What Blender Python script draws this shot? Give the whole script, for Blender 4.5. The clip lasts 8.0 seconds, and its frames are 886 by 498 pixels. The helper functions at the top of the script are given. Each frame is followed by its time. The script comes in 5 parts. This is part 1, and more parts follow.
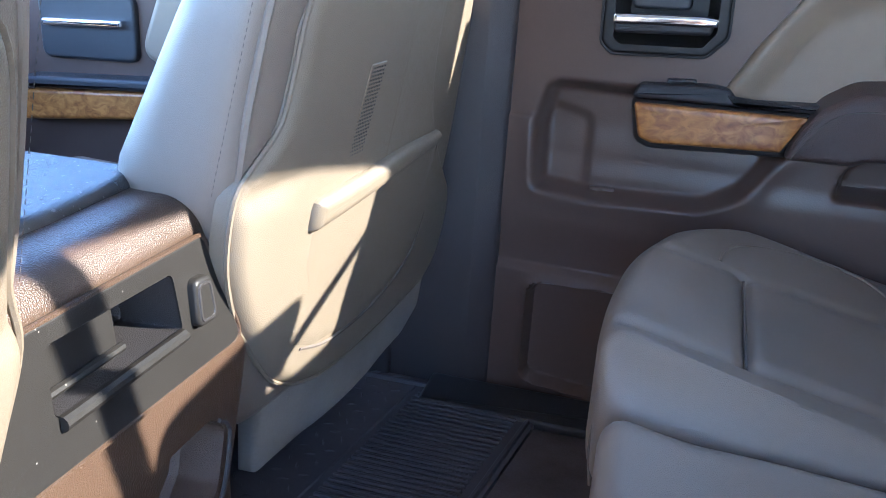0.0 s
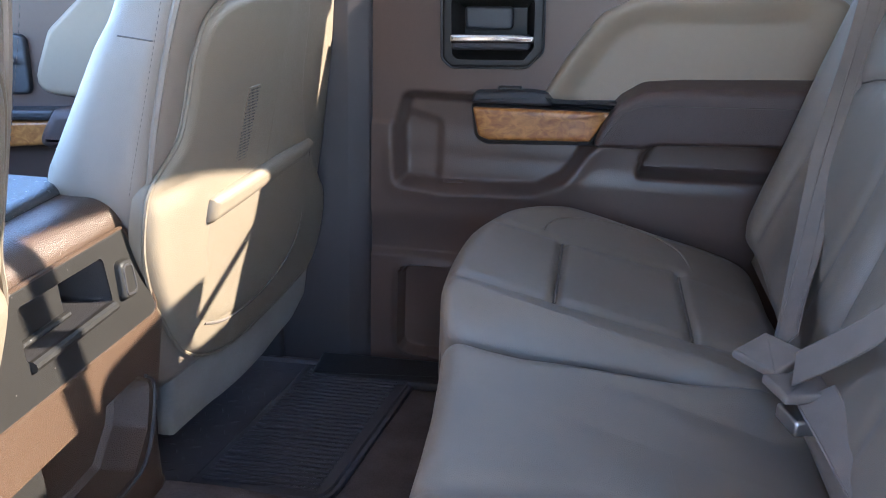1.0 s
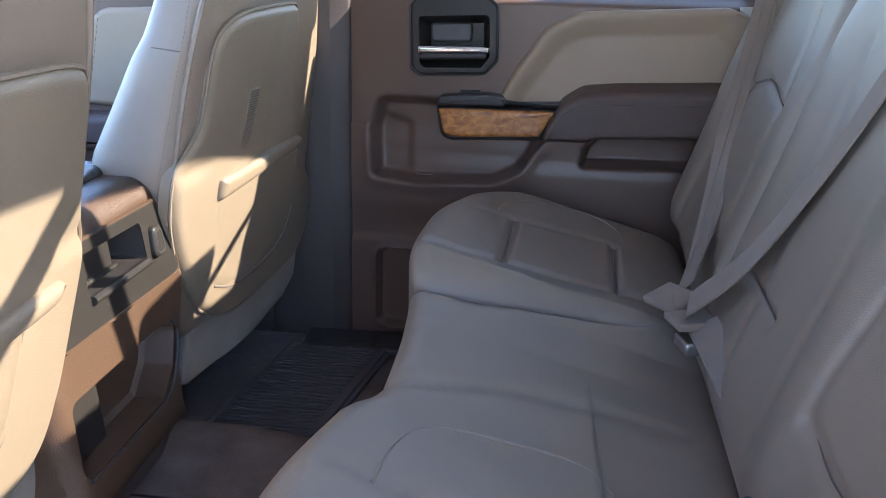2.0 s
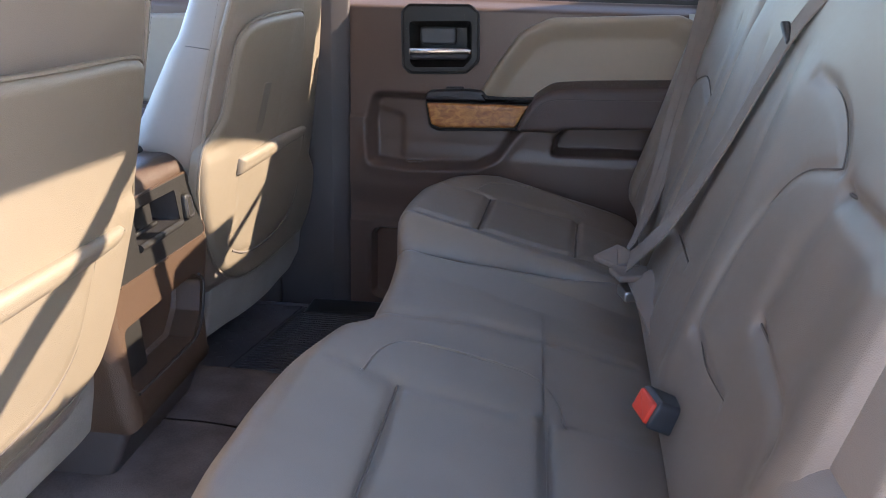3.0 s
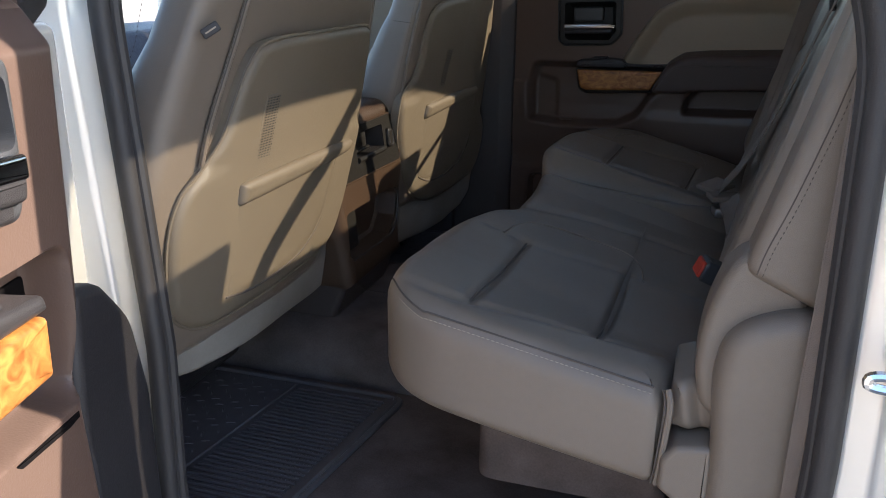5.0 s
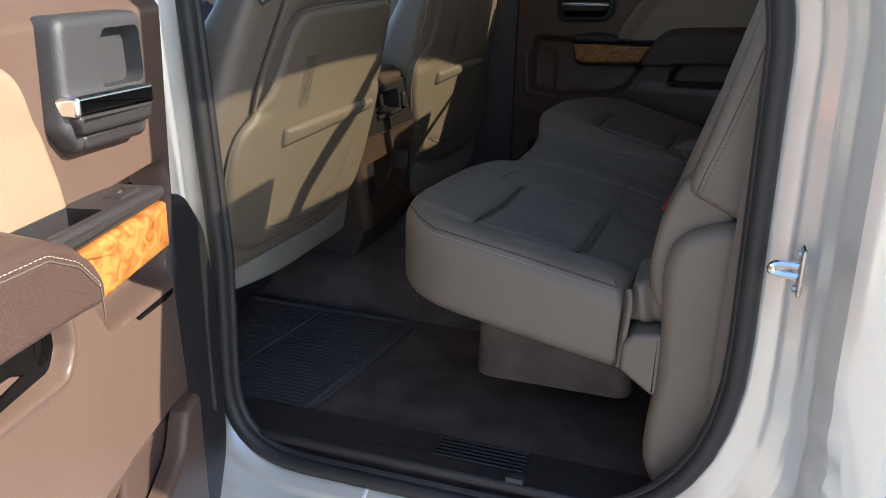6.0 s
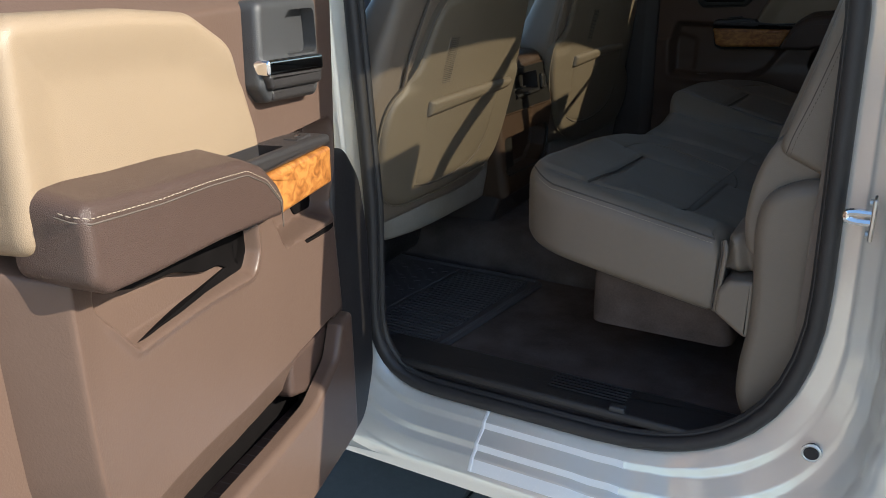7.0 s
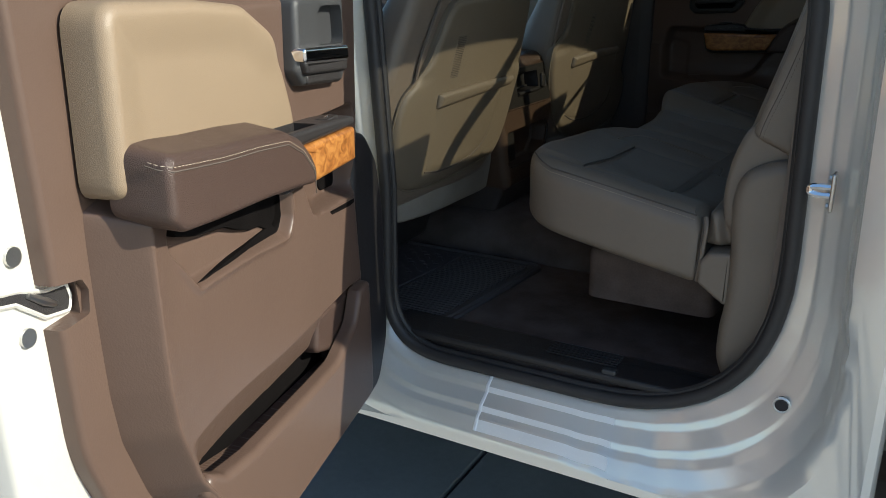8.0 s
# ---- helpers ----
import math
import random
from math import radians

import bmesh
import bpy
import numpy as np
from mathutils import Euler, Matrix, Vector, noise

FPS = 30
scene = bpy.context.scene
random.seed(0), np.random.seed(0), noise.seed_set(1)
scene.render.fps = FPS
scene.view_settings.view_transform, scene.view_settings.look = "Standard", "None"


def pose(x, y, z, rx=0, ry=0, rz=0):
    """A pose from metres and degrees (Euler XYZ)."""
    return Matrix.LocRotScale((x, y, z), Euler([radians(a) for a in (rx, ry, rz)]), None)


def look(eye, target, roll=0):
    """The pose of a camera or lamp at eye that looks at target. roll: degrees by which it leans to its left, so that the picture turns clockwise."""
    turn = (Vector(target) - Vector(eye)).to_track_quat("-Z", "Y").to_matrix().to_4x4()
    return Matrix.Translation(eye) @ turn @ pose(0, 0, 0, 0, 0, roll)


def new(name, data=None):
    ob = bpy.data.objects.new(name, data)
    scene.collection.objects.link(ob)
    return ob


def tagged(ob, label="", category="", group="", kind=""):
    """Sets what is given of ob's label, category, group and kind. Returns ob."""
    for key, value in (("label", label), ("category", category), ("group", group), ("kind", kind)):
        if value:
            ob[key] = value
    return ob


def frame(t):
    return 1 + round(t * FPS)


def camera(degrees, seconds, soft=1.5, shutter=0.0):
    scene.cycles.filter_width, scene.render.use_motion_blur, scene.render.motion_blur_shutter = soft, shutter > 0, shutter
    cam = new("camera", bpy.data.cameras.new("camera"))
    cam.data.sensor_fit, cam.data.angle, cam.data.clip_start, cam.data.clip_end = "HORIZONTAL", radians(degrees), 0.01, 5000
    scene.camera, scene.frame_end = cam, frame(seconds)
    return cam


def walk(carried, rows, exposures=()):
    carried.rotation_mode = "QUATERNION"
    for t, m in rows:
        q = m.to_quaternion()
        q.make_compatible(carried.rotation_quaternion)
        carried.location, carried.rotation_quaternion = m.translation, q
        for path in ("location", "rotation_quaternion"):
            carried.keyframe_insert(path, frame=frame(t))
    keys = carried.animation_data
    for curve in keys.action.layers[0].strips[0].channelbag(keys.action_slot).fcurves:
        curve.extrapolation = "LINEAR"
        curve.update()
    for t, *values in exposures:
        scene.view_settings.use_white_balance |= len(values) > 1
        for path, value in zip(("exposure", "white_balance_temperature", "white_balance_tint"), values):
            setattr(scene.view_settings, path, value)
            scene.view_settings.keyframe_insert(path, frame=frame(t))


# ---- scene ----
cam = camera(56.5, 8.0, soft=0.7)
PATH = [
    (0, (-0.083, -0.463, 1.301), (-0.562, 1.353, 0.613), 3.5),
    (0.5, (-0.052, -0.559, 1.322), (-0.386, 1.299, 0.662), 2.2),
    (1, (-0.003, -0.676, 1.338), (-0.231, 1.201, 0.688), 1.9),
    (1.5, (0.03, -0.797, 1.346), (-0.155, 1.091, 0.712), 1.5),
    (3, (0.102, -1.145, 1.358), (-0.084, 0.753, 0.756), 1.7),
    (3.5, (0.171, -1.275, 1.358), (-0.092, 0.609, 0.743), 2.3),
    (4, (0.238, -1.397, 1.355), (-0.244, 0.438, 0.722), 1.1),
    (4.5, (0.25, -1.494, 1.359), (-0.333, 0.313, 0.729), 0.5),
    (4.7, (0.248, -1.536, 1.359), (-0.348, 0.268, 0.728), 0.3),
    (5.8, (0.288, -1.81, 1.361), (-0.277, -0.008, 0.702), 0.7),
    (6, (0.325, -1.856, 1.36), (-0.27, -0.069, 0.686), 1.1),
    (6.5, (0.417, -1.96, 1.365), (-0.401, -0.265, 0.686), 0.0),
    (7, (0.461, -2.035, 1.356), (-0.474, -0.405, 0.673), -0.9),
    (7.5, (0.485, -2.104, 1.351), (-0.457, -0.478, 0.667), -0.8),
    (8, (0.526, -2.184, 1.347), (-0.413, -0.546, 0.686), -0.6),
]
EXPOSURES = [(0.0, 4.0, 5020, 13), (1.0, 3.93, 5380, 14), (1.5, 3.85, 5540, 15), (3.0, 3.45, 5830, 18), (3.5, 3.35, 5900, 18), (4.0, 3.0, 5930, 17), (4.5, 2.13, 5990, 14), (5.8, 1.50, 6110, 11), (6.0, 1.36, 6120, 10), (6.5, 0.95, 6080, 7), (7.5, 0.72, 6060, 4), (8.0, 0.44, 6000, 2)]
walk(cam, [(t, look(eye, target, roll)) for t, eye, target, roll in PATH], EXPOSURES)

# ---- world and sun: low sun from behind the truck, to its right ----
TO_SUN = Vector((1.0, 0.20, 0.60)).normalized()
world = bpy.data.worlds.new("sky")
scene.world = world
world.use_nodes = True
wn = world.node_tree
sky = wn.nodes.new("ShaderNodeTexSky")
sky.sky_type = "NISHITA"
sky.sun_disc = False
sky.dust_density = 1.0
sky.ozone_density = 2.0
sky.sun_elevation = math.asin(TO_SUN.z)
sky.sun_rotation = math.atan2(TO_SUN.x, TO_SUN.y)
wn.nodes["Background"].inputs["Strength"].default_value = 0.15
wn.links.new(sky.outputs["Color"], wn.nodes["Background"].inputs["Color"])
sun_data = bpy.data.lights.new("sun", "SUN")
sun_data.energy, sun_data.angle, sun_data.color = 4.8, radians(0.5), (1.0, 0.89, 0.74)
sun = new("sun", sun_data)
sun.matrix_world = look(TO_SUN * 30, (0, 0, 0))

# ---- materials ----
def material(name, color, rough=0.5, metal=0.0, spread=0.12, scale=6.0, grain=0.0, grain_scale=900.0, kind="noise",
             speck=0.0, coat=0.0, dark=None, spec=0.5, weave=0.0):
    """A surface: base colour with broad and fine variation, and a fine relief of its own."""
    m = bpy.data.materials.new(name)
    m.use_nodes = True
    n, l = m.node_tree.nodes, m.node_tree.links
    b = n["Principled BSDF"]
    b.inputs["Metallic"].default_value = metal
    b.inputs["Specular IOR Level"].default_value = spec
    b.inputs["Coat Weight"].default_value = coat
    b.inputs["Coat Roughness"].default_value = 0.06
    tc = n.new("ShaderNodeTexCoord")
    big = n.new("ShaderNodeTexNoise")
    big.inputs["Scale"].default_value, big.inputs["Detail"].default_value = scale, 5
    l.new(tc.outputs["Object"], big.inputs["Vector"])
    fine = n.new("ShaderNodeTexNoise")
    fine.inputs["Scale"].default_value, fine.inputs["Detail"].default_value = scale * 22, 3
    l.new(tc.outputs["Object"], fine.inputs["Vector"])
    mixf = n.new("ShaderNodeMath")
    mixf.operation = "MULTIPLY_ADD"
    mixf.inputs[1].default_value = 0.35
    l.new(fine.outputs["Fac"], mixf.inputs[0])
    l.new(big.outputs["Fac"], mixf.inputs[2])
    ramp = n.new("ShaderNodeValToRGB")
    lo = dark or tuple(c * (1 - spread) for c in color)
    hi = tuple(min(1, c * (1 + spread)) for c in color)
    ramp.color_ramp.elements[0].position, ramp.color_ramp.elements[0].color = 0.45, (*lo, 1)
    ramp.color_ramp.elements[1].position, ramp.color_ramp.elements[1].color = 0.9, (*hi, 1)
    l.new(mixf.outputs[0], ramp.inputs["Fac"])
    base = ramp.outputs["Color"]
    if speck:
        dust = n.new("ShaderNodeTexVoronoi")
        dust.inputs["Scale"].default_value = 140
        l.new(tc.outputs["Object"], dust.inputs["Vector"])
        cut = n.new("ShaderNodeMath")
        cut.operation, cut.inputs[1].default_value = "LESS_THAN", 0.10
        l.new(dust.outputs["Distance"], cut.inputs[0])
        patch = n.new("ShaderNodeTexNoise")
        patch.inputs["Scale"].default_value = 40
        l.new(tc.outputs["Object"], patch.inputs["Vector"])
        cut2 = n.new("ShaderNodeMath")
        cut2.operation, cut2.inputs[1].default_value = "GREATER_THAN", 0.62
        l.new(patch.outputs["Fac"], cut2.inputs[0])
        both = n.new("ShaderNodeMath")
        both.operation = "MULTIPLY"
        l.new(cut.outputs[0], both.inputs[0])
        l.new(cut2.outputs[0], both.inputs[1])
        amount = n.new("ShaderNodeMath")
        amount.operation, amount.inputs[1].default_value = "MULTIPLY", speck
        l.new(both.outputs[0], amount.inputs[0])
        mx = n.new("ShaderNodeMix")
        mx.data_type = "RGBA"
        l.new(amount.outputs[0], mx.inputs["Factor"])
        l.new(base, mx.inputs["A"])
        mx.inputs["B"].default_value = (0.55, 0.52, 0.47, 1)
        base = mx.outputs["Result"]
    l.new(base, b.inputs["Base Color"])
    rr = n.new("ShaderNodeMapRange")
    rr.inputs["To Min"].default_value, rr.inputs["To Max"].default_value = max(0.02, rough - 0.06), min(1, rough + 0.08)
    l.new(fine.outputs["Fac"], rr.inputs["Value"])
    l.new(rr.outputs["Result"], b.inputs["Roughness"])
    if grain:
        if kind == "leather":
            g = n.new("ShaderNodeTexVoronoi")
            g.inputs["Scale"].default_value = grain_scale
            out = g.outputs["Distance"]
        else:
            g = n.new("ShaderNodeTexNoise")
            g.inputs["Scale"].default_value, g.inputs["Detail"].default_value = grain_scale, 4
            out = g.outputs["Fac"]
        l.new(tc.outputs["Object"], g.inputs["Vector"])
        bump = n.new("ShaderNodeBump")
        bump.inputs["Strength"].default_value, bump.inputs["Distance"].default_value = grain, 0.0012
        l.new(out, bump.inputs["Height"])
        soft = n.new("ShaderNodeBump")
        soft.inputs["Strength"].default_value, soft.inputs["Distance"].default_value = 0.25, 0.004
        l.new(big.outputs["Fac"], soft.inputs["Height"])
        l.new(bump.outputs["Normal"], soft.inputs["Normal"])
        l.new(soft.outputs["Normal"], b.inputs["Normal"])
    return m


def wood_material():
    m = material("burl_wood", (0.42, 0.17, 0.05), 0.35, coat=0.4)
    n, l = m.node_tree.nodes, m.node_tree.links
    tc = n.new("ShaderNodeTexCoord")
    mp = n.new("ShaderNodeMapping")
    mp.inputs["Scale"].default_value = (45, 45, 70)
    l.new(tc.outputs["Object"], mp.inputs["Vector"])
    g = n.new("ShaderNodeTexNoise")
    g.inputs["Scale"].default_value, g.inputs["Detail"].default_value, g.inputs["Distortion"].default_value = 1.0, 8, 1.2
    l.new(mp.outputs["Vector"], g.inputs["Vector"])
    ramp = n.new("ShaderNodeValToRGB")
    e = ramp.color_ramp.elements
    e[0].position, e[0].color = 0.3, (0.21, 0.073, 0.016, 1)
    e[1].position, e[1].color = 0.62, (0.47, 0.205, 0.050, 1)
    mid = e.new(0.46)
    mid.color = (0.34, 0.130, 0.03, 1)
    l.new(g.outputs["Fac"], ramp.inputs["Fac"])
    l.new(ramp.outputs["Color"], n["Principled BSDF"].inputs["Base Color"])
    return m


def glass_material():
    """Tinted safety glass: lets the light through dimmed, with a faint gloss."""
    m = bpy.data.materials.new("tinted_glass")
    m.use_nodes = True
    n, l = m.node_tree.nodes, m.node_tree.links
    n.remove(n["Principled BSDF"])
    clear = n.new("ShaderNodeBsdfTransparent")
    clear.inputs["Color"].default_value = (0.66, 0.645, 0.595, 1)
    gloss = n.new("ShaderNodeBsdfGlossy")
    gloss.inputs["Roughness"].default_value = 0.01
    mix = n.new("ShaderNodeMixShader")
    mix.inputs["Fac"].default_value = 0.06
    l.new(clear.outputs[0], mix.inputs[1])
    l.new(gloss.outputs[0], mix.inputs[2])
    l.new(mix.outputs[0], n["Material Output"].inputs["Surface"])
    return m


LEATHER = material("cocoa_dune_leather", (0.198, 0.158, 0.122), 0.40, spread=0.06, scale=5, grain=0.2, grain_scale=1000, kind="leather")
VINYL = material("dune_vinyl_seat_back", (0.185, 0.148, 0.104), 0.45, spread=0.05, scale=5, grain=0.25, grain_scale=900, kind="leather")
SKIRT = material("pale_felt_skirt", (0.30, 0.275, 0.24), 0.95, spread=0.1, scale=9, grain=0.8, grain_scale=1500, spec=0.1)
INSERT = material("tan_door_leather", (0.265, 0.196, 0.130), 0.42, spread=0.05, scale=4, grain=0.2, grain_scale=1000, kind="leather")
COCOA = material("cocoa_plastic", (0.113, 0.074, 0.057), 0.31, spread=0.05, scale=5, grain=0.20, grain_scale=420, spec=0.32)
COCOA_SOFT = material("cocoa_soft_trim", (0.072, 0.046, 0.037), 0.32, spread=0.06, scale=5, grain=0.4, grain_scale=900, kind="leather", spec=0.4)
CONSOLE = material("cocoa_console_plastic", (0.062, 0.036, 0.021), 0.34, spread=0.08, scale=6, grain=0.5, grain_scale=800, kind="leather", speck=0.12, spec=0.55)
LID = material("glossy_lid_vinyl", (0.030, 0.030, 0.032), 0.24, spread=0.1, scale=8, grain=0.35, grain_scale=900, kind="leather", spec=0.7)
BEZEL = material("dark_console_face", (0.018, 0.016, 0.014), 0.42, spread=0.12, scale=8, grain=0.25, grain_scale=1200, speck=0.35, spec=0.35)
TRIM = material("dark_cocoa_pillar_trim", (0.052, 0.041, 0.038), 0.42, spread=0.06, scale=5, grain=0.3, grain_scale=900, kind="leather")
BLACK = material("black_plastic", (0.034, 0.031, 0.031), 0.34, spread=0.1, scale=8, grain=0.4, grain_scale=900, kind="leather", spec=0.45)
HANDLE = material("grey_handle_plastic", (0.05, 0.05, 0.052), 0.38, spread=0.1, scale=8, grain=0.5, grain_scale=900)
RUBBER = material("black_rubber", (0.024, 0.022, 0.024), 0.5, spread=0.15, scale=10, grain=0.3, grain_scale=400)
# Near-black fill for plates that stand in for shade in the door recesses.
SHADE_FILL = material("black_shade_fill", (0.007, 0.006, 0.006), 1.0, spread=0.2, scale=20, grain=0.4, grain_scale=900, spec=0.03)
SEAL = material("door_seal_rubber", (0.034, 0.031, 0.031), 0.5, spread=0.15, scale=12, grain=0.3, grain_scale=600)
MAT = material("mat_rubber", (0.092, 0.080, 0.080), 0.5, spread=0.2, scale=9, grain=0.3, grain_scale=400, spec=0.35)
CARPET = material("cocoa_carpet", (0.125, 0.098, 0.087), 1.0, spread=0.3, scale=14, grain=1.0, grain_scale=900, spec=0.05)
FILM = material("guard_film", (0.93, 0.92, 0.90), 0.24, spread=0.03, scale=14, coat=0.4)
PAINT = material("white_pearl_paint", (0.87, 0.84, 0.77), 0.20, metal=0.35, spread=0.025, scale=3, coat=1.0)
CHROME = material("chrome", (0.85, 0.85, 0.86), 0.08, metal=1.0, spread=0.03)
STEEL = material("zinc_steel", (0.55, 0.54, 0.52), 0.3, metal=1.0, spread=0.1, scale=20)
WOOD = wood_material()
GLASS = glass_material()
WEBBING = material("taupe_webbing", (0.21, 0.17, 0.14), 0.8, spread=0.08, scale=30, grain=0.6, grain_scale=1200, spec=0.2)
RED = material("red_button", (0.65, 0.05, 0.02), 0.4, spread=0.05)
THREAD = material("tan_thread", (0.40, 0.33, 0.25), 0.8, spread=0.1, scale=40)
SEAM = material("dark_seam", (0.10, 0.08, 0.065), 0.8, spread=0.1, scale=30)
HEADLINER = material("beige_headliner", (0.43, 0.405, 0.365), 0.95, spread=0.05, scale=6, grain=0.4, grain_scale=700, spec=0.1)
# Pale tone of unseen ground that is added to bounce warm light.
BOUNCE = material("pale_bounce_tone", (0.42, 0.375, 0.315), 0.95, spread=0.2, scale=3, grain=0.8, grain_scale=120)
CONCRETE = material("concrete", (0.20, 0.20, 0.195), 0.9, spread=0.16, scale=2.5, grain=0.6, grain_scale=300)

# ---- shapes ----
BASE = {}


def thing(name, base=(0, 0, 0), label="", category="", group="", kind=""):
    ob = new(name)
    ob.location = base
    ob.empty_display_size = 0.05
    BASE[ob.name] = Vector(base)
    return tagged(ob, label, category, group, kind)


def mesh_of(name, shape, mat, base=Vector((0, 0, 0)), sharp=35):
    v, f = shape
    me = bpy.data.meshes.new(name)
    me.from_pydata([tuple(np.asarray(p, float) - np.asarray(base)) for p in v], [], f)
    me.validate()
    bm = bmesh.new()
    bm.from_mesh(me)
    bmesh.ops.recalc_face_normals(bm, faces=bm.faces)
    bm.to_mesh(me)
    bm.free()
    me.materials.append(mat)
    me.shade_smooth()
    me.set_sharp_from_angle(angle=radians(sharp))
    return me


def part(name, shape, mat, parent, label="", sharp=35):
    """One mesh under a thing or a part; the shape is in the coordinates of the place (or of a turned thing's own frame)."""
    base = BASE[parent.name]
    ob = new(name, mesh_of(name, shape, mat, base, sharp))
    ob.parent = parent
    BASE[ob.name] = base
    return tagged(ob, label)


def single(name, shape, mat, label="", category="", group="", kind="", base=None, sharp=35):
    """A thing of one mesh."""
    v = np.array(shape[0], float)
    if base is None:
        base = ((v[:, 0].min() + v[:, 0].max()) / 2, (v[:, 1].min() + v[:, 1].max()) / 2, v[:, 2].min())
    ob = new(name, mesh_of(name, shape, mat, Vector(base), sharp))
    ob.location = base
    BASE[ob.name] = Vector(base)
    return tagged(ob, label, category, group, kind)


def cat(*shapes):
    v, f = [], []
    for sv, sf in shapes:
        k = len(v)
        v += [tuple(p) for p in sv]
        f += [tuple(i + k for i in q) for q in sf]
    return v, f


def turned(shape, m):
    return [tuple(m @ Vector(p)) for p in shape[0]], shape[1]


def rounded(points, r, n=5):
    """A closed outline with its corners rounded; r is one radius or one for each corner."""
    out, k = [], len(points)
    rs = r if isinstance(r, (list, tuple)) else [r] * k
    for i in range(k):
        p, a, b = (Vector(points[j % k]) for j in (i, i - 1, i + 1))
        da, db = (a - p), (b - p)
        ua, ub = da.normalized(), db.normalized()
        ang = math.acos(max(-1, min(1, ua.dot(ub))))
        if rs[i] < 1e-5 or ang > 3.1:
            out.append(tuple(p))
            continue
        cut = min(rs[i] / math.tan(ang / 2), da.length * 0.48, db.length * 0.48)
        s, e = p + ua * cut, p + ub * cut
        for j in range(n + 1):
            t = j / n
            q = s * (1 - t) ** 2 + p * 2 * t * (1 - t) + e * t ** 2
            out.append(tuple(q))
    return out


def resampled(points, n, closed=True):
    p = np.array(points, float)
    if closed:
        p = np.vstack([p, p[:1]])
    d = np.r_[0, np.cumsum(np.linalg.norm(np.diff(p, axis=0), axis=1))]
    s = np.linspace(0, d[-1], n, endpoint=not closed)
    return np.stack([np.interp(s, d, p[:, i]) for i in range(p.shape[1])], 1)


def curve(points, n=40, closed=False):
    """A smooth line through points (Catmull-Rom), n points."""
    p = np.array(points, float)
    k = len(p)
    out = []
    segs = k if closed else k - 1
    for i in range(segs):
        if closed:
            a, b, c, d = p[(i - 1) % k], p[i], p[(i + 1) % k], p[(i + 2) % k]
        else:
            a, b, c, d = p[max(i - 1, 0)], p[i], p[i + 1], p[min(i + 2, k - 1)]
        for j in range(12):
            t = j / 12
            out.append(0.5 * (2 * b + (c - a) * t + (2 * a - 5 * b + 4 * c - d) * t * t + (3 * b - a - 3 * c + d) * t ** 3))
    if not closed:
        out.append(p[-1])
    return resampled(out, n, closed)


def inset(o, d):
    """The outline o (counter-clockwise) moved inwards by d."""
    t = np.roll(o, -1, 0) - np.roll(o, 1, 0)
    t /= np.maximum(np.linalg.norm(t, axis=1, keepdims=True), 1e-9)
    return o + np.stack([-t[:, 1], t[:, 0]], 1) * d


def ccw(o):
    o = np.array(o, float)
    a = np.sum(o[:, 0] * np.roll(o[:, 1], -1) - np.roll(o[:, 0], -1) * o[:, 1])
    return o if a > 0 else o[::-1]


def slab(outline, frame_fn, depth, r=0.01, seg=4, rings=0, spine=None, warp=None, floor_w=0.0, back=True, foot=0.0):
    """A plate of that outline (u, v), standing depth high in w over floor_w, its upper edge rounded by r. rings: loops across the top
    towards the spine (two points), so that warp(u, v) can shape it. foot: rounding of the lower edge. frame_fn(u, v, w) gives the place."""
    o = ccw(outline)
    n = len(o)
    loops = []
    if foot:
        for i in range(seg):
            a = math.pi / 2 * i / seg
            q = inset(o, foot * (1 - math.sin(a)))
            loops.append(np.c_[q, np.full(n, floor_w + foot * (1 - math.cos(a)))])
        loops.append(np.c_[o, np.full(n, floor_w + foot)])
    else:
        loops.append(np.c_[o, np.full(n, floor_w)])
    top = floor_w + depth
    for i in range(seg + 1):
        a = math.pi / 2 * i / seg
        loops.append(np.c_[inset(o, r * (1 - math.cos(a))), np.full(n, top - r + r * math.sin(a))])
    last = inset(o, r)
    if not rings:
        loops.append(np.c_[inset(o, r + 0.0008), np.full(n, top)])
    if rings:
        if spine is None:
            c = last.mean(0)
            target = np.repeat(c[None], n, 0)
        else:
            a, b = np.array(spine[0], float), np.array(spine[1], float)
            t = np.clip(((last - a) @ (b - a)) / max((b - a) @ (b - a), 1e-9), 0, 1)
            target = a + t[:, None] * (b - a)
        for k in range(1, rings + 1):
            t = k / rings * 0.985
            loops.append(np.c_[last * (1 - t) + target * t, np.full(n, top)])
    v = np.vstack(loops)
    if warp is not None:
        body = v[n * (1 if not foot else seg + 1):]
        k = np.clip((body[:, 2] - floor_w) / depth, 0, 1)
        body[:, 2] += warp(body[:, 0], body[:, 1]) * k
    f = []
    for k in range(len(loops) - 1):
        for i in range(n):
            j = (i + 1) % n
            f.append((k * n + i, k * n + j, (k + 1) * n + j, (k + 1) * n + i))
    m = (len(loops) - 1) * n
    f.append(tuple(m + i for i in range(n)))
    if back:
        f.append(tuple(reversed(range(n))))
    return [tuple(frame_fn(*p)) for p in v], f


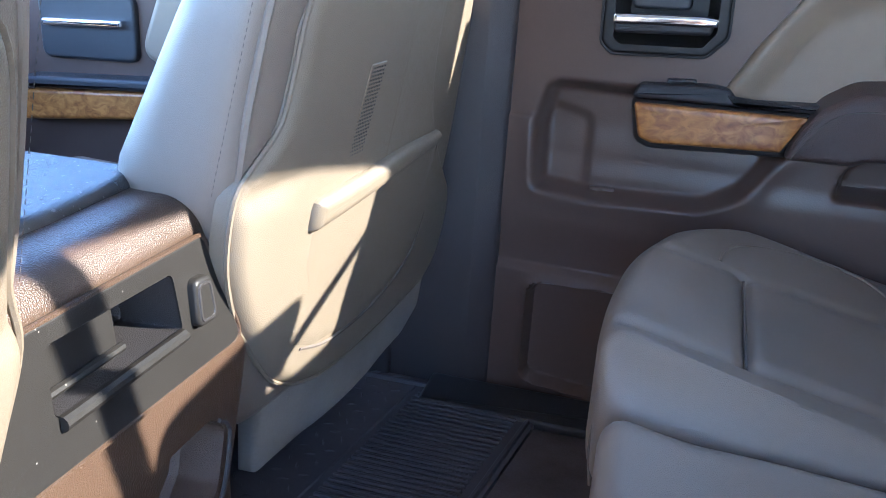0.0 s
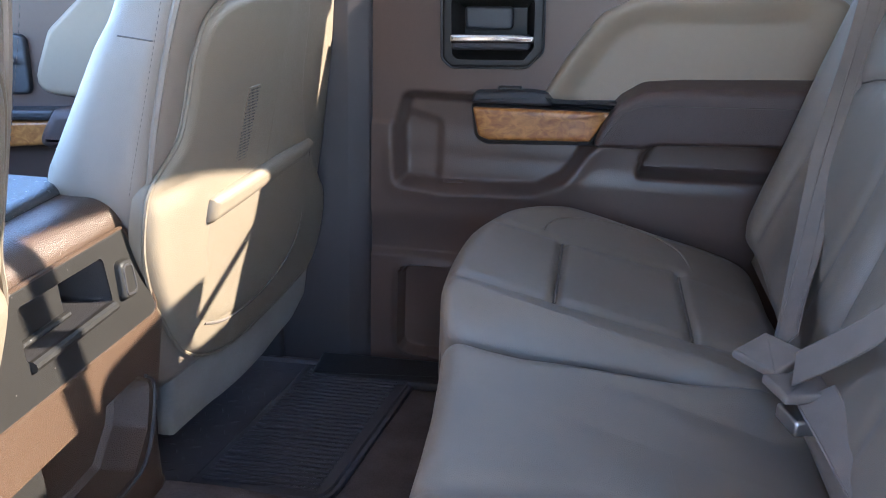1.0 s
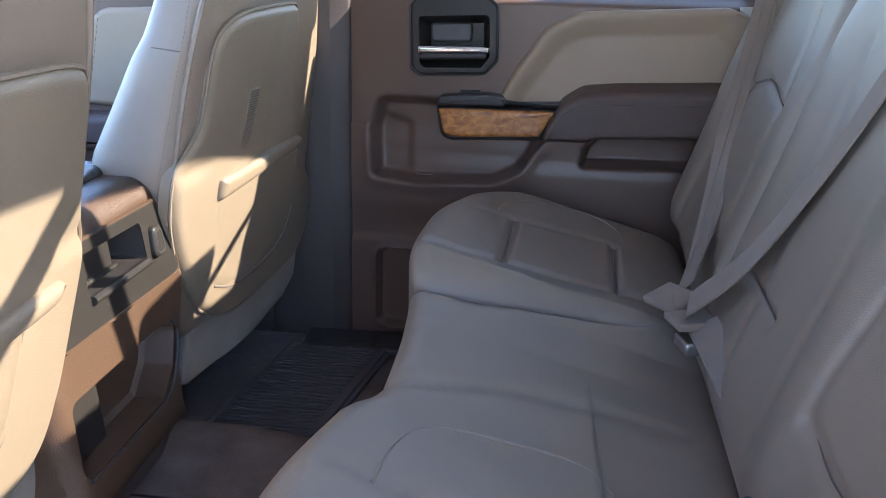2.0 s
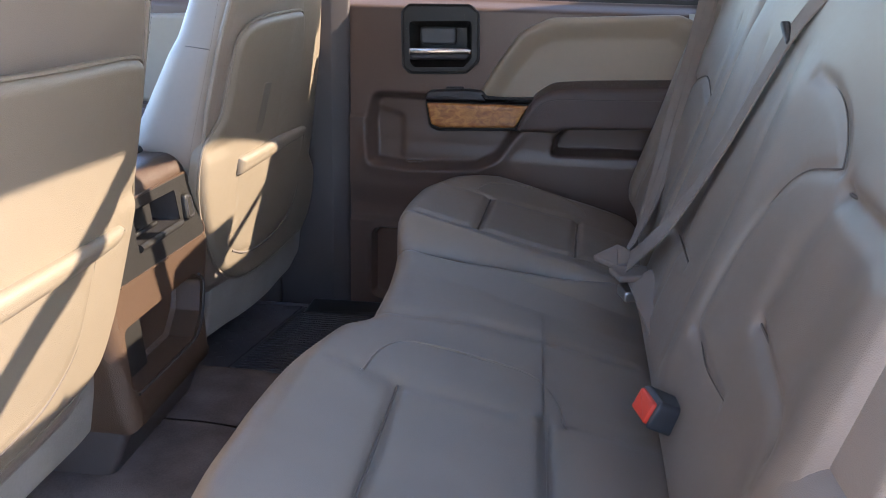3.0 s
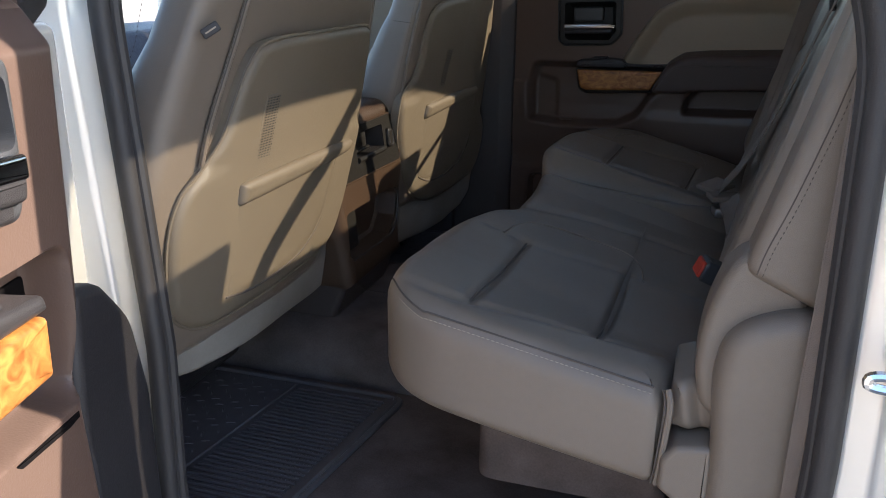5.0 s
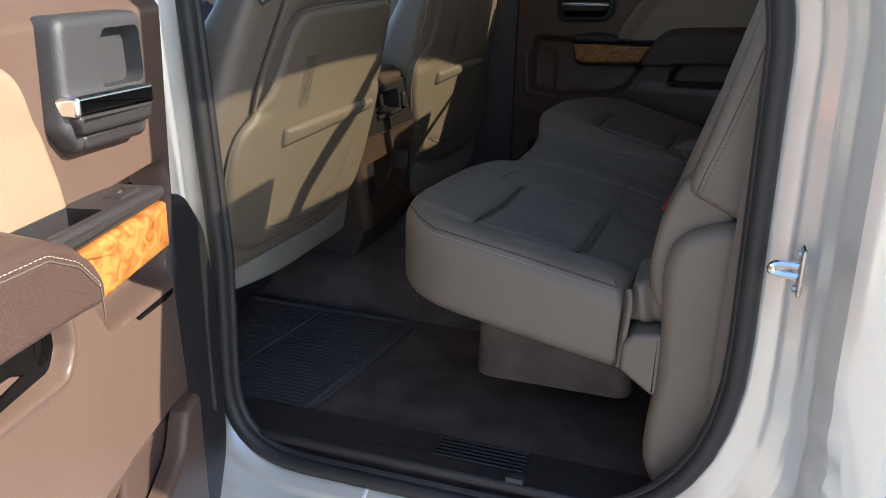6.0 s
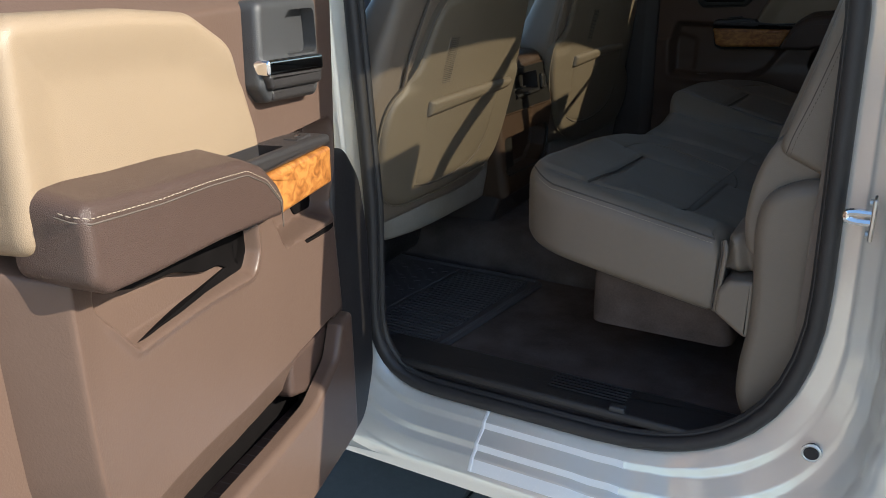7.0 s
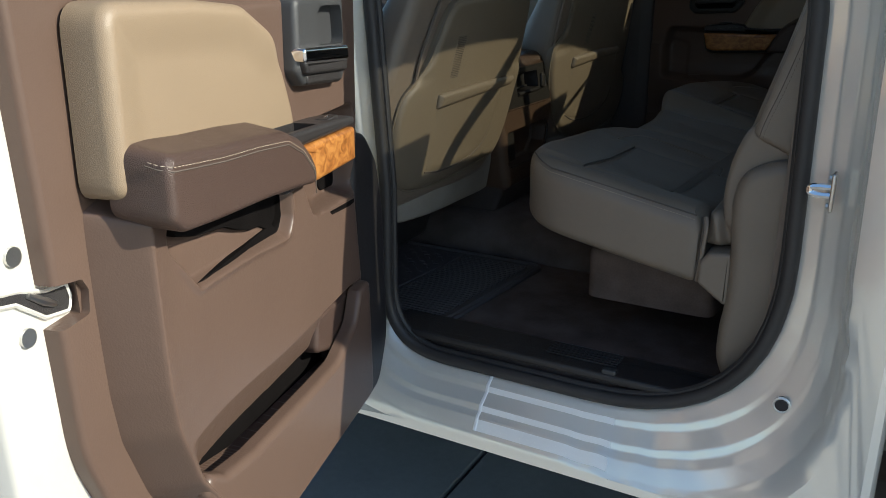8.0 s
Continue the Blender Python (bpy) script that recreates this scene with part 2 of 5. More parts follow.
def ring_plate(outer, inner, frame_fn, depth, r=0.004, floor_w=0.0):
    """A plate with an opening: both outlines need the same number of points, starting near each other."""
    n = len(outer)
    o, q = np.array(outer, float), np.array(inner, float)
    loops = [np.c_[o, np.full(n, floor_w)], np.c_[o, np.full(n, floor_w + depth - r)], np.c_[inset(o, r), np.full(n, floor_w + depth)],
             np.c_[inset(q, -r), np.full(n, floor_w + depth)], np.c_[q, np.full(n, floor_w + depth - r)], np.c_[q, np.full(n, floor_w)]]
    v = np.vstack(loops)
    f = []
    for k in range(6):
        a, b = k * n, ((k + 1) % 6) * n
        for i in range(n):
            j = (i + 1) % n
            f.append((a + i, a + j, b + j, b + i))
    return [tuple(frame_fn(*p)) for p in v], f


def tray(outline, frame_fn, depth, top_w=0.0, r=0.006, taper=0.0):
    """The inside of a recess: walls going down from the outline by depth, with a floor."""
    o = ccw(outline)
    n = len(o)
    loops = [np.c_[o, np.full(n, top_w)], np.c_[inset(o, taper), np.full(n, top_w - depth + r)], np.c_[inset(o, taper + r), np.full(n, top_w - depth)]]
    v = np.vstack(loops)
    f = [(k * n + i, (k + 1) * n + i, (k + 1) * n + (i + 1) % n, k * n + (i + 1) % n) for k in range(2) for i in range(n)]
    f.append(tuple(2 * n + i for i in range(n)))
    return [tuple(frame_fn(*p)) for p in v], f


def tube(points, radius, n=8, closed=False, flat=1.0):
    """A round bar along a line."""
    p = [Vector(q) for q in points]
    k = len(p)
    rad = radius if hasattr(radius, "__len__") else [radius] * k
    v, f = [], []
    w = None
    for i in range(k):
        a = p[(i - 1) % k] if closed else p[max(i - 1, 0)]
        b = p[(i + 1) % k] if closed else p[min(i + 1, k - 1)]
        t = (b - a).normalized()
        if w is None:
            w = Vector((0, 0, 1)) if abs(t.z) < 0.8 else Vector((1, 0, 0))
        w = (w - t * w.dot(t)).normalized()
        s = t.cross(w)
        for j in range(n):
            c = 2 * math.pi * j / n
            v.append(tuple(p[i] + s * math.cos(c) * rad[i] + w * math.sin(c) * rad[i] * flat))
    for i in range(k if closed else k - 1):
        for j in range(n):
            f.append((i * n + j, i * n + (j + 1) % n, ((i + 1) % k) * n + (j + 1) % n, ((i + 1) % k) * n + j))
    if not closed:
        f += [tuple(reversed(range(n))), tuple((k - 1) * n + j for j in range(n))]
    return v, f


def stitches(points, length=0.006, gap=0.004, radius=0.0009):
    """A row of short threads along a line."""
    p = np.array(points, float)
    d = np.r_[0, np.cumsum(np.linalg.norm(np.diff(p, axis=0), axis=1))]
    at = lambda s: np.array([np.interp(s, d, p[:, i]) for i in range(3)])
    out, s = [], 0.0
    while s + length < d[-1]:
        out.append(tube([at(s), at(s + length / 2), at(s + length)], [radius * 0.5, radius, radius * 0.5], 5))
        s += length + gap
    return cat(*out)


def ribbon(points, across, width, thick):
    """A flat band along a line; across: the direction of its width at each point, or one for all."""
    p = np.array(points, float)
    k = len(p)
    v, f = [], []
    for i in range(k):
        t = Vector(p[min(i + 1, k - 1)] - p[max(i - 1, 0)]).normalized()
        a = Vector(across[i] if hasattr(across[0], "__len__") else across)
        a = (a - t * a.dot(t)).normalized()
        nn = t.cross(a)
        for sa, sn in ((-1, -1), (1, -1), (1, 1), (-1, 1)):
            v.append(tuple(Vector(p[i]) + a * sa * width / 2 + nn * sn * thick / 2))
    for i in range(k - 1):
        for j in range(4):
            f.append((i * 4 + j, i * 4 + (j + 1) % 4, i * 4 + 4 + (j + 1) % 4, i * 4 + 4 + j))
    f += [(3, 2, 1, 0), tuple((k - 1) * 4 + j for j in range(4))]
    return v, f


def box(x0, x1, y0, y1, z0, z1, r=0.004):
    """A block with rounded edges."""
    o = rounded([(x0, y0), (x1, y0), (x1, y1), (x0, y1)], r, 3)
    return slab(o, lambda u, v, w: (u, v, w), z1 - z0, min(r, (z1 - z0) / 2.1), 3, floor_w=z0, foot=min(r, (z1 - z0) / 2.1))


def rod(a, b, radius, n=12, flat=1.0):
    return tube([a, b], radius, n, flat=flat)


def loft(sections):
    """A closed skin over equally long rings of places, capped at both ends."""
    n = len(sections[0])
    v = [tuple(p) for s in sections for p in s]
    f = [(k * n + i, k * n + (i + 1) % n, (k + 1) * n + (i + 1) % n, (k + 1) * n + i) for k in range(len(sections) - 1) for i in range(n)]
    f += [tuple(reversed(range(n))), tuple((len(sections) - 1) * n + i for i in range(n))]
    return v, f


def seg_dist(u, v, line):
    """How far each (u, v) lies from a broken line."""
    d = np.full(np.shape(u), 9.0)
    for a, b in zip(line[:-1], line[1:]):
        ax, ay = a
        bx, by = b[0] - ax, b[1] - ay
        t = np.clip(((u - ax) * bx + (v - ay) * by) / (bx * bx + by * by + 1e-12), 0, 1)
        d = np.minimum(d, np.hypot(u - ax - t * bx, v - ay - t * by))
    return d


def step(x, a, b):
    t = np.clip((x - a) / (b - a), 0, 1)
    return t * t * (3 - 2 * t)

# ---- ground ----
GROUND = -0.02
ground = single("ground", box(-60, 60, -60, 60, GROUND - 0.3, GROUND, 0.02), RUBBER, "grey concrete parking pavement with saw-cut joints", "ground", kind="structure")
BASE[ground.name] = Vector((0, 0, 0))
ground.location = (0, 0, 0)
for v in ground.data.vertices:
    v.co.z += GROUND - 0.3
for i in range(-3, 3):
    for j in range(2):
        x, y = -0.405 + 3.0 * i, -2.0 + 3.0 * j
        part("slab", box(x + 0.006, x + 2.994, y + 0.006, y + 2.994, GROUND - 0.05, GROUND + 0.012, 0.006), CONCRETE, ground)
# Added ground out of view, there to throw warm sunlight at the open side.
part("bounce_ground", ring_plate([(-60, -60), (60, -60), (60, 60), (-60, 60)], [(-9.40, -2.0), (8.59, -2.0), (8.59, 4.0), (-9.40, 4.0)], lambda u, v, w: (u, v, GROUND + w), 0.012, 0.001), BOUNCE, ground, "pale unseen ground added to bounce warm light")


# ---- cab ----
def opening_outline(sgn=-1, n=160):
    """The rear door's opening in (x, z)."""
    pts = [(-0.415, 0.538), (0.404 if sgn < 0 else 0.54, 0.538), (0.390 if sgn < 0 else 0.53, 1.30), (0.22 if sgn < 0 else 0.50, 1.80), (-0.43, 1.80), (-0.43, 1.30), (-0.405, 0.9)]
    return ccw(resampled(rounded(pts, [0.15, 0.34, 0.3, 0.12, 0.06, 0.0, 0.0], 10), n))


def filleted(line, r):
    """An open line of (offset, depth) with each inner corner rounded into three points."""
    out = [line[0]]
    for a, p, b in zip(line[:-2], line[1:-1], line[2:]):
        a, p, b = np.array(a), np.array(p), np.array(b)
        ca, cb = min(r, np.linalg.norm(a - p) * 0.45), min(r, np.linalg.norm(b - p) * 0.45)
        s0, s1 = p + (a - p) / np.linalg.norm(a - p) * ca, p + (b - p) / np.linalg.norm(b - p) * cb
        out += [tuple(s0), tuple((s0 + 2 * p + s1) / 4), tuple(s1)]
    return out + [line[-1]]


# the painted flange in steps: along the sill three treads with steep bands between them, along the jamb a shallow one with a rounded ridge
SILL = filleted([(0.0, 0.770), (0.0, 0.803), (0.018, 0.832), (0.030, 0.836), (0.047, 0.863), (0.059, 0.867), (0.067, 0.880), (0.092, 0.893), (0.100, 0.898)], 0.0024)
JAMB = filleted([(0.0, 0.770), (0.0, 0.803), (0.034, 0.813), (0.038, 0.819), (0.060, 0.832), (0.065, 0.839), (0.078, 0.852), (0.085, 0.880), (0.092, 0.915)], 0.004)


def flange_rings(o, sign, lift=0.0):
    """The rings of the stepped flange from the outline outwards."""
    o = np.array(o)[:, :2]
    nrm = (np.array(inset(o, -0.01))[:, :2] - o) / 0.01
    down = np.clip(-nrm[:, 1], 0, 1)
    corner = np.where((nrm[:, 0] > 0) & (nrm[:, 1] < 0), np.abs(2 * nrm[:, 0] * nrm[:, 1]), 0.0)
    low = down ** 1.4
    wide = 0.03 if sign > 0 else 0.0
    rings = []
    for (so, sy), (jo, jy) in zip(SILL, JAMB):
        off = (jo + (so - jo) * low) * (1 + 0.55 * corner) + lift
        y = jy + (sy - jy) * low + lift * 0.6
        q = o + nrm * off[:, None]
        rings.append([(p[0], sign * (d + wide * max(0.0, 1 - f / 0.1)), p[1]) for p, d, f in zip(q, y, off)])
    return rings


def side_panel(sign):
    """The body's side round the rear door: a stepped painted flange that grows out of the opening into the outer skin."""
    o = opening_outline(sign, 240)
    rings = flange_rings(o, sign)
    c = np.array([0.0, 1.1])
    for push, y in ((0.03, 0.925), (0.9, 0.94)):
        ring = []
        for p in rings[len(SILL) - 1]:
            x, z = p[0] + (p[0] - c[0]) * push, p[2] + (p[2] - c[1]) * push
            tuck = step(0.50 - p[2], 0.0, 0.06)
            z = min(max(z, 0.430 - 0.016 * (push > 0.5)), 1.86)
            ring.append((min(max(x, -0.56), 0.548), sign * (y - (0.026 + 0.012 * (push > 0.5)) * tuck - (0.30 if sign < 0 else 0.15) * max(0.0, z - 1.32)), z))
        rings.append(ring)
    edge = rings[-1]
    for dx, dy in ((0.012, 0.004), (0.018, 0.016), (0.020, 0.035), (0.020, 0.125)):
        rings.append([(p[0] + dx * (p[0] > 0.5), sign * (abs(p[1]) - (dy if p[0] > 0.5 else min(dy, 0.035))), max(p[2], 0.414)) for p in edge])
    n = len(o)
    v = [p for r in rings for p in r]
    f = [(k * n + i, k * n + (i + 1) % n, (k + 1) * n + (i + 1) % n, (k + 1) * n + i) for k in range(len(rings) - 1) for i in range(n)]
    return v, f


def sill_film():
    """The clear guard film stuck over the steps of the open doorway's sill."""
    o = opening_outline(-1, 240)
    keep = [i for i in range(240) if -0.148 <= o[i][0] <= 0.134 and o[i][1] < 0.7]
    rings = flange_rings(o, -1, 0.0006)[3:-3]
    n = len(keep)
    v = [r[i] for r in rings for i in keep]
    f = [(k * n + i, k * n + i + 1, (k + 1) * n + i + 1, (k + 1) * n + i) for k in range(len(rings) - 1) for i in range(n - 1)]
    rim = [r[keep[0] if o[keep[0]][0] < o[keep[-1]][0] else keep[-1]] for r in rings]
    return (v, f), rim


body = thing("truck_body", (0, 0, 0.4), "white pickup truck crew cab body with the rear door open", "truck body", kind="structure")
for sgn in (-1, 1):
    part("side_panel", side_panel(sgn), PAINT, body)
    o = opening_outline(sgn)
    part("door_seal", tube([(p[0], sgn * (0.806 + 0.03 * (sgn > 0)), p[1]) for p in inset(o, 0.006)], 0.013, 12, closed=True), SEAL, body, "black rubber door seal")
    part("seal_lip", tube([(p[0], sgn * (0.794 + 0.03 * (sgn > 0)), p[1]) for p in inset(o, 0.016)], 0.009, 10, closed=True), SEAL, body, "black rubber seal lip")
    part("rocker", box(-1.9, 0.53, min(sgn * 0.72, sgn * 0.80), max(sgn * 0.72, sgn * 0.80), 0.47, 0.535, 0.02), PAINT, body)

part("roof_skin", slab(rounded([(-1.20, -0.72), (0.545, -0.76), (0.545, 0.80), (-1.20, 0.74)], 0.12, 6), lambda u, v, w: (u, v, w), 0.05, 0.04, 4, floor_w=1.86), PAINT, body)
part("headliner", slab(rounded([(-1.16, -0.72), (0.52, -0.76), (0.52, 0.80), (-1.16, 0.74)], 0.1, 6), lambda u, v, w: (u, v, w), 0.03, 0.01, 3, floor_w=1.82), HEADLINER, body, "beige cloth headliner")
for sgn in (-1, 1):
    part("roof_rail", tube(curve([(-1.75, sgn * 0.78, 1.25), (-1.0, sgn * 0.76, 1.80), (0.0, sgn * (0.80 + 0.06 * (sgn > 0)), 1.845), (0.42, sgn * (0.82 + 0.06 * (sgn > 0)), 1.845), (0.51, sgn * (0.85 + 0.04 * (sgn > 0)), 1.80)], 40), 0.04, 10), HEADLINER, body)
# rear wall with the window's opening
o = resampled(rounded([(-0.82, 0.50), (0.86, 0.50), (0.91, 1.30), (0.90, 1.87), (-0.80, 1.87), (-0.82, 1.45)], 0.05), 96)
hole = resampled(rounded([(-0.764, 1.267), (0.581, 1.267), (0.586, 1.640), (0.353, 1.688), (0.10, 1.720), (-0.737, 1.725)], [0.05, 0.03, 0.03, 0.1, 0.1, 0.05]), 96)
o, hole = ccw(o), ccw(hole)
c = np.array([0.0, 1.47])
ah = np.arctan2(hole[:, 1] - c[1], hole[:, 0] - c[0])
ao = np.arctan2(o[:, 1] - c[1], o[:, 0] - c[0])
order = np.argsort(ao)
outer = np.stack([np.interp(ah, ao[order], o[order, i], period=2 * math.pi) for i in (0, 1)], 1)
REAR = lambda u, v, w: (0.60 - 0.20 * max(-0.033, v - 1.3) + w, u, v)
part("rear_wall", ring_plate(outer, hole, REAR, 0.05, 0.006), PAINT, body)
part("rear_window_glass", slab(rounded([(-0.785, 1.247), (0.602, 1.247), (0.607, 1.765), (-0.757, 1.765)], 0.05), lambda u, v, w: REAR(u, v, w + 0.02), 0.004, 0.001, 1), GLASS, body)
# Unseen post, added and tilted to cast the upright shadow on the console.
part("shade_post", slab(rounded([(0.221, 1.255), (0.259, 1.255), (0.160, 1.75), (0.122, 1.75)], 0.006), lambda u, v, w: REAR(u, v, w + 0.004), 0.014, 0.004, 2), BLACK, body, "black unseen post added to shade the console")
part("underbody", box(-2.7, 2.5, -0.70, 0.70, 0.27, 0.495, 0.03), BLACK, body, "dark underbody of the truck")
part("cab_floor", box(-1.6, 0.60, -0.78, 0.80, 0.50, 0.574, 0.01), CARPET, body, "dark brown carpeted floor")
part("firewall", box(-1.66, -1.58, -0.8, 0.8, 0.5, 1.18, 0.02), BLACK, body)
part("hood", box(-2.9, -1.66, -0.9, 0.9, 0.9, 1.18, 0.08), PAINT, body)
for sgn in (-1, 1):
    part("bed_side", box(0.598, 2.3, min(sgn * 0.87, sgn * 0.945), max(sgn * 0.87, sgn * 0.945), 0.45, 1.33, 0.03), PAINT, body)
part("bed_front", box(0.665, 0.70, -0.87, 0.87, 0.60, 1.20, 0.01), PAINT, body)
part("bed_floor", box(0.665, 2.3, -0.87, 0.87, 0.60, 0.66, 0.01), BLACK, body, "black lined bed floor")
film_shape, film_rim = sill_film()
film = part("sill_film", film_shape, FILM, body, "clear plastic guard film on the sill")
part("film_edge", tube([tuple(p) for p in film_rim], 0.0042, 6, flat=0.5), FILM, film, "folded white film edge")
for sgn in (-1, 1):
    part("lower_side_trim", box(-1.60, -0.50, min(sgn * 0.785, sgn * 0.83), max(sgn * 0.785, sgn * 0.83), 0.50, 0.66, 0.012), TRIM, body, "dark brown sill trim")
    part("front_door_skin", box(-1.62, -0.57, min(sgn * 0.89, sgn * 0.94), max(sgn * 0.89, sgn * 0.94), 0.42, 1.30, 0.02), PAINT, body)
    # inner trim of the pillars
    edge_x = -0.325 if sgn > 0 else -0.425
    part("pillar_trim", loft([[(x, sgn * (y + 0.032 * (sgn > 0)), z) for x, y in rounded([(-0.56, 0.80), (-0.56, 0.785), (-0.52, 0.765), (edge_x - 0.04, 0.765), (edge_x, 0.782), (edge_x, 0.80)], 0.012, 4)]
                              for z in (0.57, 0.7, 0.9, 1.1, 1.3, 1.6, 1.83)]), TRIM, body, "dark brown plastic pillar trim")
    part("corner_trim", loft([[(x, sgn * y, z) for x, y in rounded([(0.44, 0.795), (0.44, 0.775), (0.52, 0.755), (0.585, 0.755), (0.585, 0.795)], 0.008, 4)]
                              for z in (0.57, 0.9, 1.1, 1.32)]), HEADLINER, body)
    part("sill_plate", box(-0.42, 0.385, min(sgn * 0.70, sgn * 0.799), max(sgn * 0.70, sgn * 0.799), 0.572, 0.590, 0.006), BLACK, body, "black plastic sill plate")

# ---- rear doors ----
def cut(shape, cutters):
    """A shape with other closed shapes taken out of it."""
    ob = bpy.data.objects.new("work", mesh_of("work", shape, PAINT))
    scene.collection.objects.link(ob)
    tools = []
    for c in cutters:
        t = bpy.data.objects.new("tool", mesh_of("tool", c, PAINT))
        scene.collection.objects.link(t)
        tools.append(t)
        mod = ob.modifiers.new("cut", "BOOLEAN")
        mod.operation, mod.solver, mod.object = "DIFFERENCE", "EXACT", t
    me = ob.evaluated_get(bpy.context.evaluated_depsgraph_get()).to_mesh()
    out = [tuple(v.co) for v in me.vertices], [tuple(p.vertices) for p in me.polygons]
    for t in [ob, *tools]:
        bpy.data.objects.remove(t)
    return out


HINGE_X, HINGE_Y = -0.431, 0.873
W0 = 0.07


def poly_depth(u, v, poly):
    """How far each (u, v) lies inside an outline; below nought outside."""
    inside = np.zeros(np.shape(u), bool)
    for (ax, ay), (bx, by) in zip(poly, list(poly[1:]) + [poly[0]]):
        if abs(by - ay) > 1e-9:
            inside ^= ((ay > v) != (by > v)) & (u < (bx - ax) * (v - ay) / (by - ay) + ax)
    return np.where(inside, 1, -1) * seg_dist(u, v, list(poly) + [poly[0]])


def sheet(u, v, h, place, floor_w):
    """A moulded sheet over a grid of (u, v) with heights h, closed by a skirt down to floor_w."""
    rows, n = u.shape
    a, b = u.ravel(), v.ravel()
    verts = [place(p, q, r) for p, q, r in zip(a, b, h.ravel())]
    faces = [(i * n + j, i * n + j + 1, (i + 1) * n + j + 1, (i + 1) * n + j) for i in range(rows - 1) for j in range(n - 1)]
    rim = [i * n for i in range(rows)] + [(rows - 1) * n + j for j in range(1, n)] + [i * n + n - 1 for i in range(rows - 2, -1, -1)] + [j for j in range(n - 2, 0, -1)]
    k, m = len(verts), len(rim)
    verts += [place(a[i], b[i], floor_w) for i in rim]
    faces += [(rim[i], k + i, k + (i + 1) % m, rim[(i + 1) % m]) for i in range(m)]
    return verts, faces


def shaded_trim(root, L):
    """The inner trim of the closed door: a soft moulded panel with its tray, pull cup and pocket, and the fittings on it."""
    us, vs = np.linspace(0.085, 0.935, 190), np.linspace(0.53, 1.338, 220)
    u, v = np.meshgrid(us, vs, indexing="ij")
    bowl = rounded([(0.166, 1.122), (0.147, 1.05), (0.154, 0.943), (0.25, 0.934), (0.42, 0.942), (0.474, 0.968), (0.516, 1.030), (0.60, 1.122)], [0.03, 0.05, 0.02, 0.1, 0.05, 0.05, 0.05, 0.01], 6)
    well = rounded([(0.160, 1.085), (0.236, 1.066), (0.239, 0.945), (0.164, 0.948)], 0.02, 5)
    pull = rounded([(0.597, 0.990), (0.603, 1.030), (0.632, 1.062), (0.88, 1.080), (0.88, 0.998)], [0.012, 0.03, 0.03, 0.02, 0.02], 6)
    pocket = rounded([(0.166, 0.786), (0.62, 0.800), (0.70, 0.72), (0.60, 0.57), (0.166, 0.60)], 0.03, 6)
    h = np.full(u.shape, 0.070)
    db = poly_depth(u, v, bowl)
    lower = np.minimum(1.062 - v, 0.160 - u)
    below = np.maximum(step(lower, -0.003, 0.004), step(0.985 - v, -0.02, 0.02) * (u > 0.14))
    h = h + 0.005 * below
    lip = np.clip(-db, 0, 1)
    h += 0.005 * np.exp(-(lip / 0.016) ** 2) * step(1.04 - v, -0.02, 0.03)
    h -= 0.036 * step(db, -0.002, 0.022)
    h -= 0.006 * step(poly_depth(u, v, well), -0.006, 0.012)
    h -= 0.050 * step(poly_depth(u, v, pull), -0.004, 0.012)
    h -= 0.012 * step(0.90 - v, 0.0, 0.07) * step(v, 0.80, 0.815)
    dp = poly_depth(u, v, pocket)
    h -= 0.030 * step(dp, 0.0, 0.008)
    h += 0.006 * np.exp(-(np.clip(-dp, 0, 1) / 0.008) ** 2)
    h -= 0.040 * step(poly_depth(u, v, [(0.246, 1.312), (0.250, 1.184), (0.262, 1.176), (0.388, 1.180), (0.410, 1.206), (0.406, 1.312)]), 0.0, 0.004)
    h -= 0.022 * step(u, 0.86, 0.93) + 0.046 * step(v, 1.312, 1.338)
    part("door_panel", sheet(u, v, h, L, 0.004), COCOA, root, "brown moulded plastic door panel", sharp=60)
    part("tray_clip", slab(rounded([(0.243, 0.940), (0.288, 0.942), (0.286, 0.956), (0.245, 0.955)], 0.004), L, 0.016, 0.004, 3, floor_w=0.036), COCOA, root)

    def soft(a, b):
        edge = [(0.423, 1.13), (0.458, 1.192), (0.512, 1.271), (0.578, 1.303), (0.857, 1.318), (0.915, 1.27)]
        return 0.006 - 0.012 * step(seg_dist(a, b, edge), 0.008, 0.055)
    ins = [(0.416, 1.115), (0.458, 1.192), (0.512, 1.271), (0.578, 1.303), (0.857, 1.318), (0.905, 1.300), (0.918, 1.22), (0.90, 1.12), (0.70, 1.10)]
    part("insert", slab(resampled(rounded(ins, [0.01, 0.1, 0.06, 0.06, 0.05, 0.03, 0.05, 0.02, 0.02]), 150), L, 0.044, 0.012, 6, 28, ((0.58, 1.2), (0.80, 1.2)), soft, floor_w=0.034), INSERT, root, "tan leather padded insert")
    top = [(0.516, 1.050), (0.530, 1.092), (0.552, 1.136), (0.592, 1.164), (0.66, 1.171), (0.88, 1.182)]
    arm = top + [(0.895, 1.15), (0.88, 1.075), (0.62, 1.060), (0.606, 1.052)]
    LA = lambda a, b, w: L(a, b - 0.30 * max(0.0, w - 0.07) * min(1.0, max(0.0, (b - 1.06) / 0.10)), w)
    part("armrest", slab(resampled(rounded(arm, [0.008, 0.05, 0.05, 0.05, 0.05, 0.02, 0.02, 0.02, 0.02, 0.005], 8), 180), LA, 0.074, 0.012, 6, 8, ((0.60, 1.11), (0.82, 1.13)), floor_w=0.056), COCOA_SOFT, root, "dark brown padded armrest")
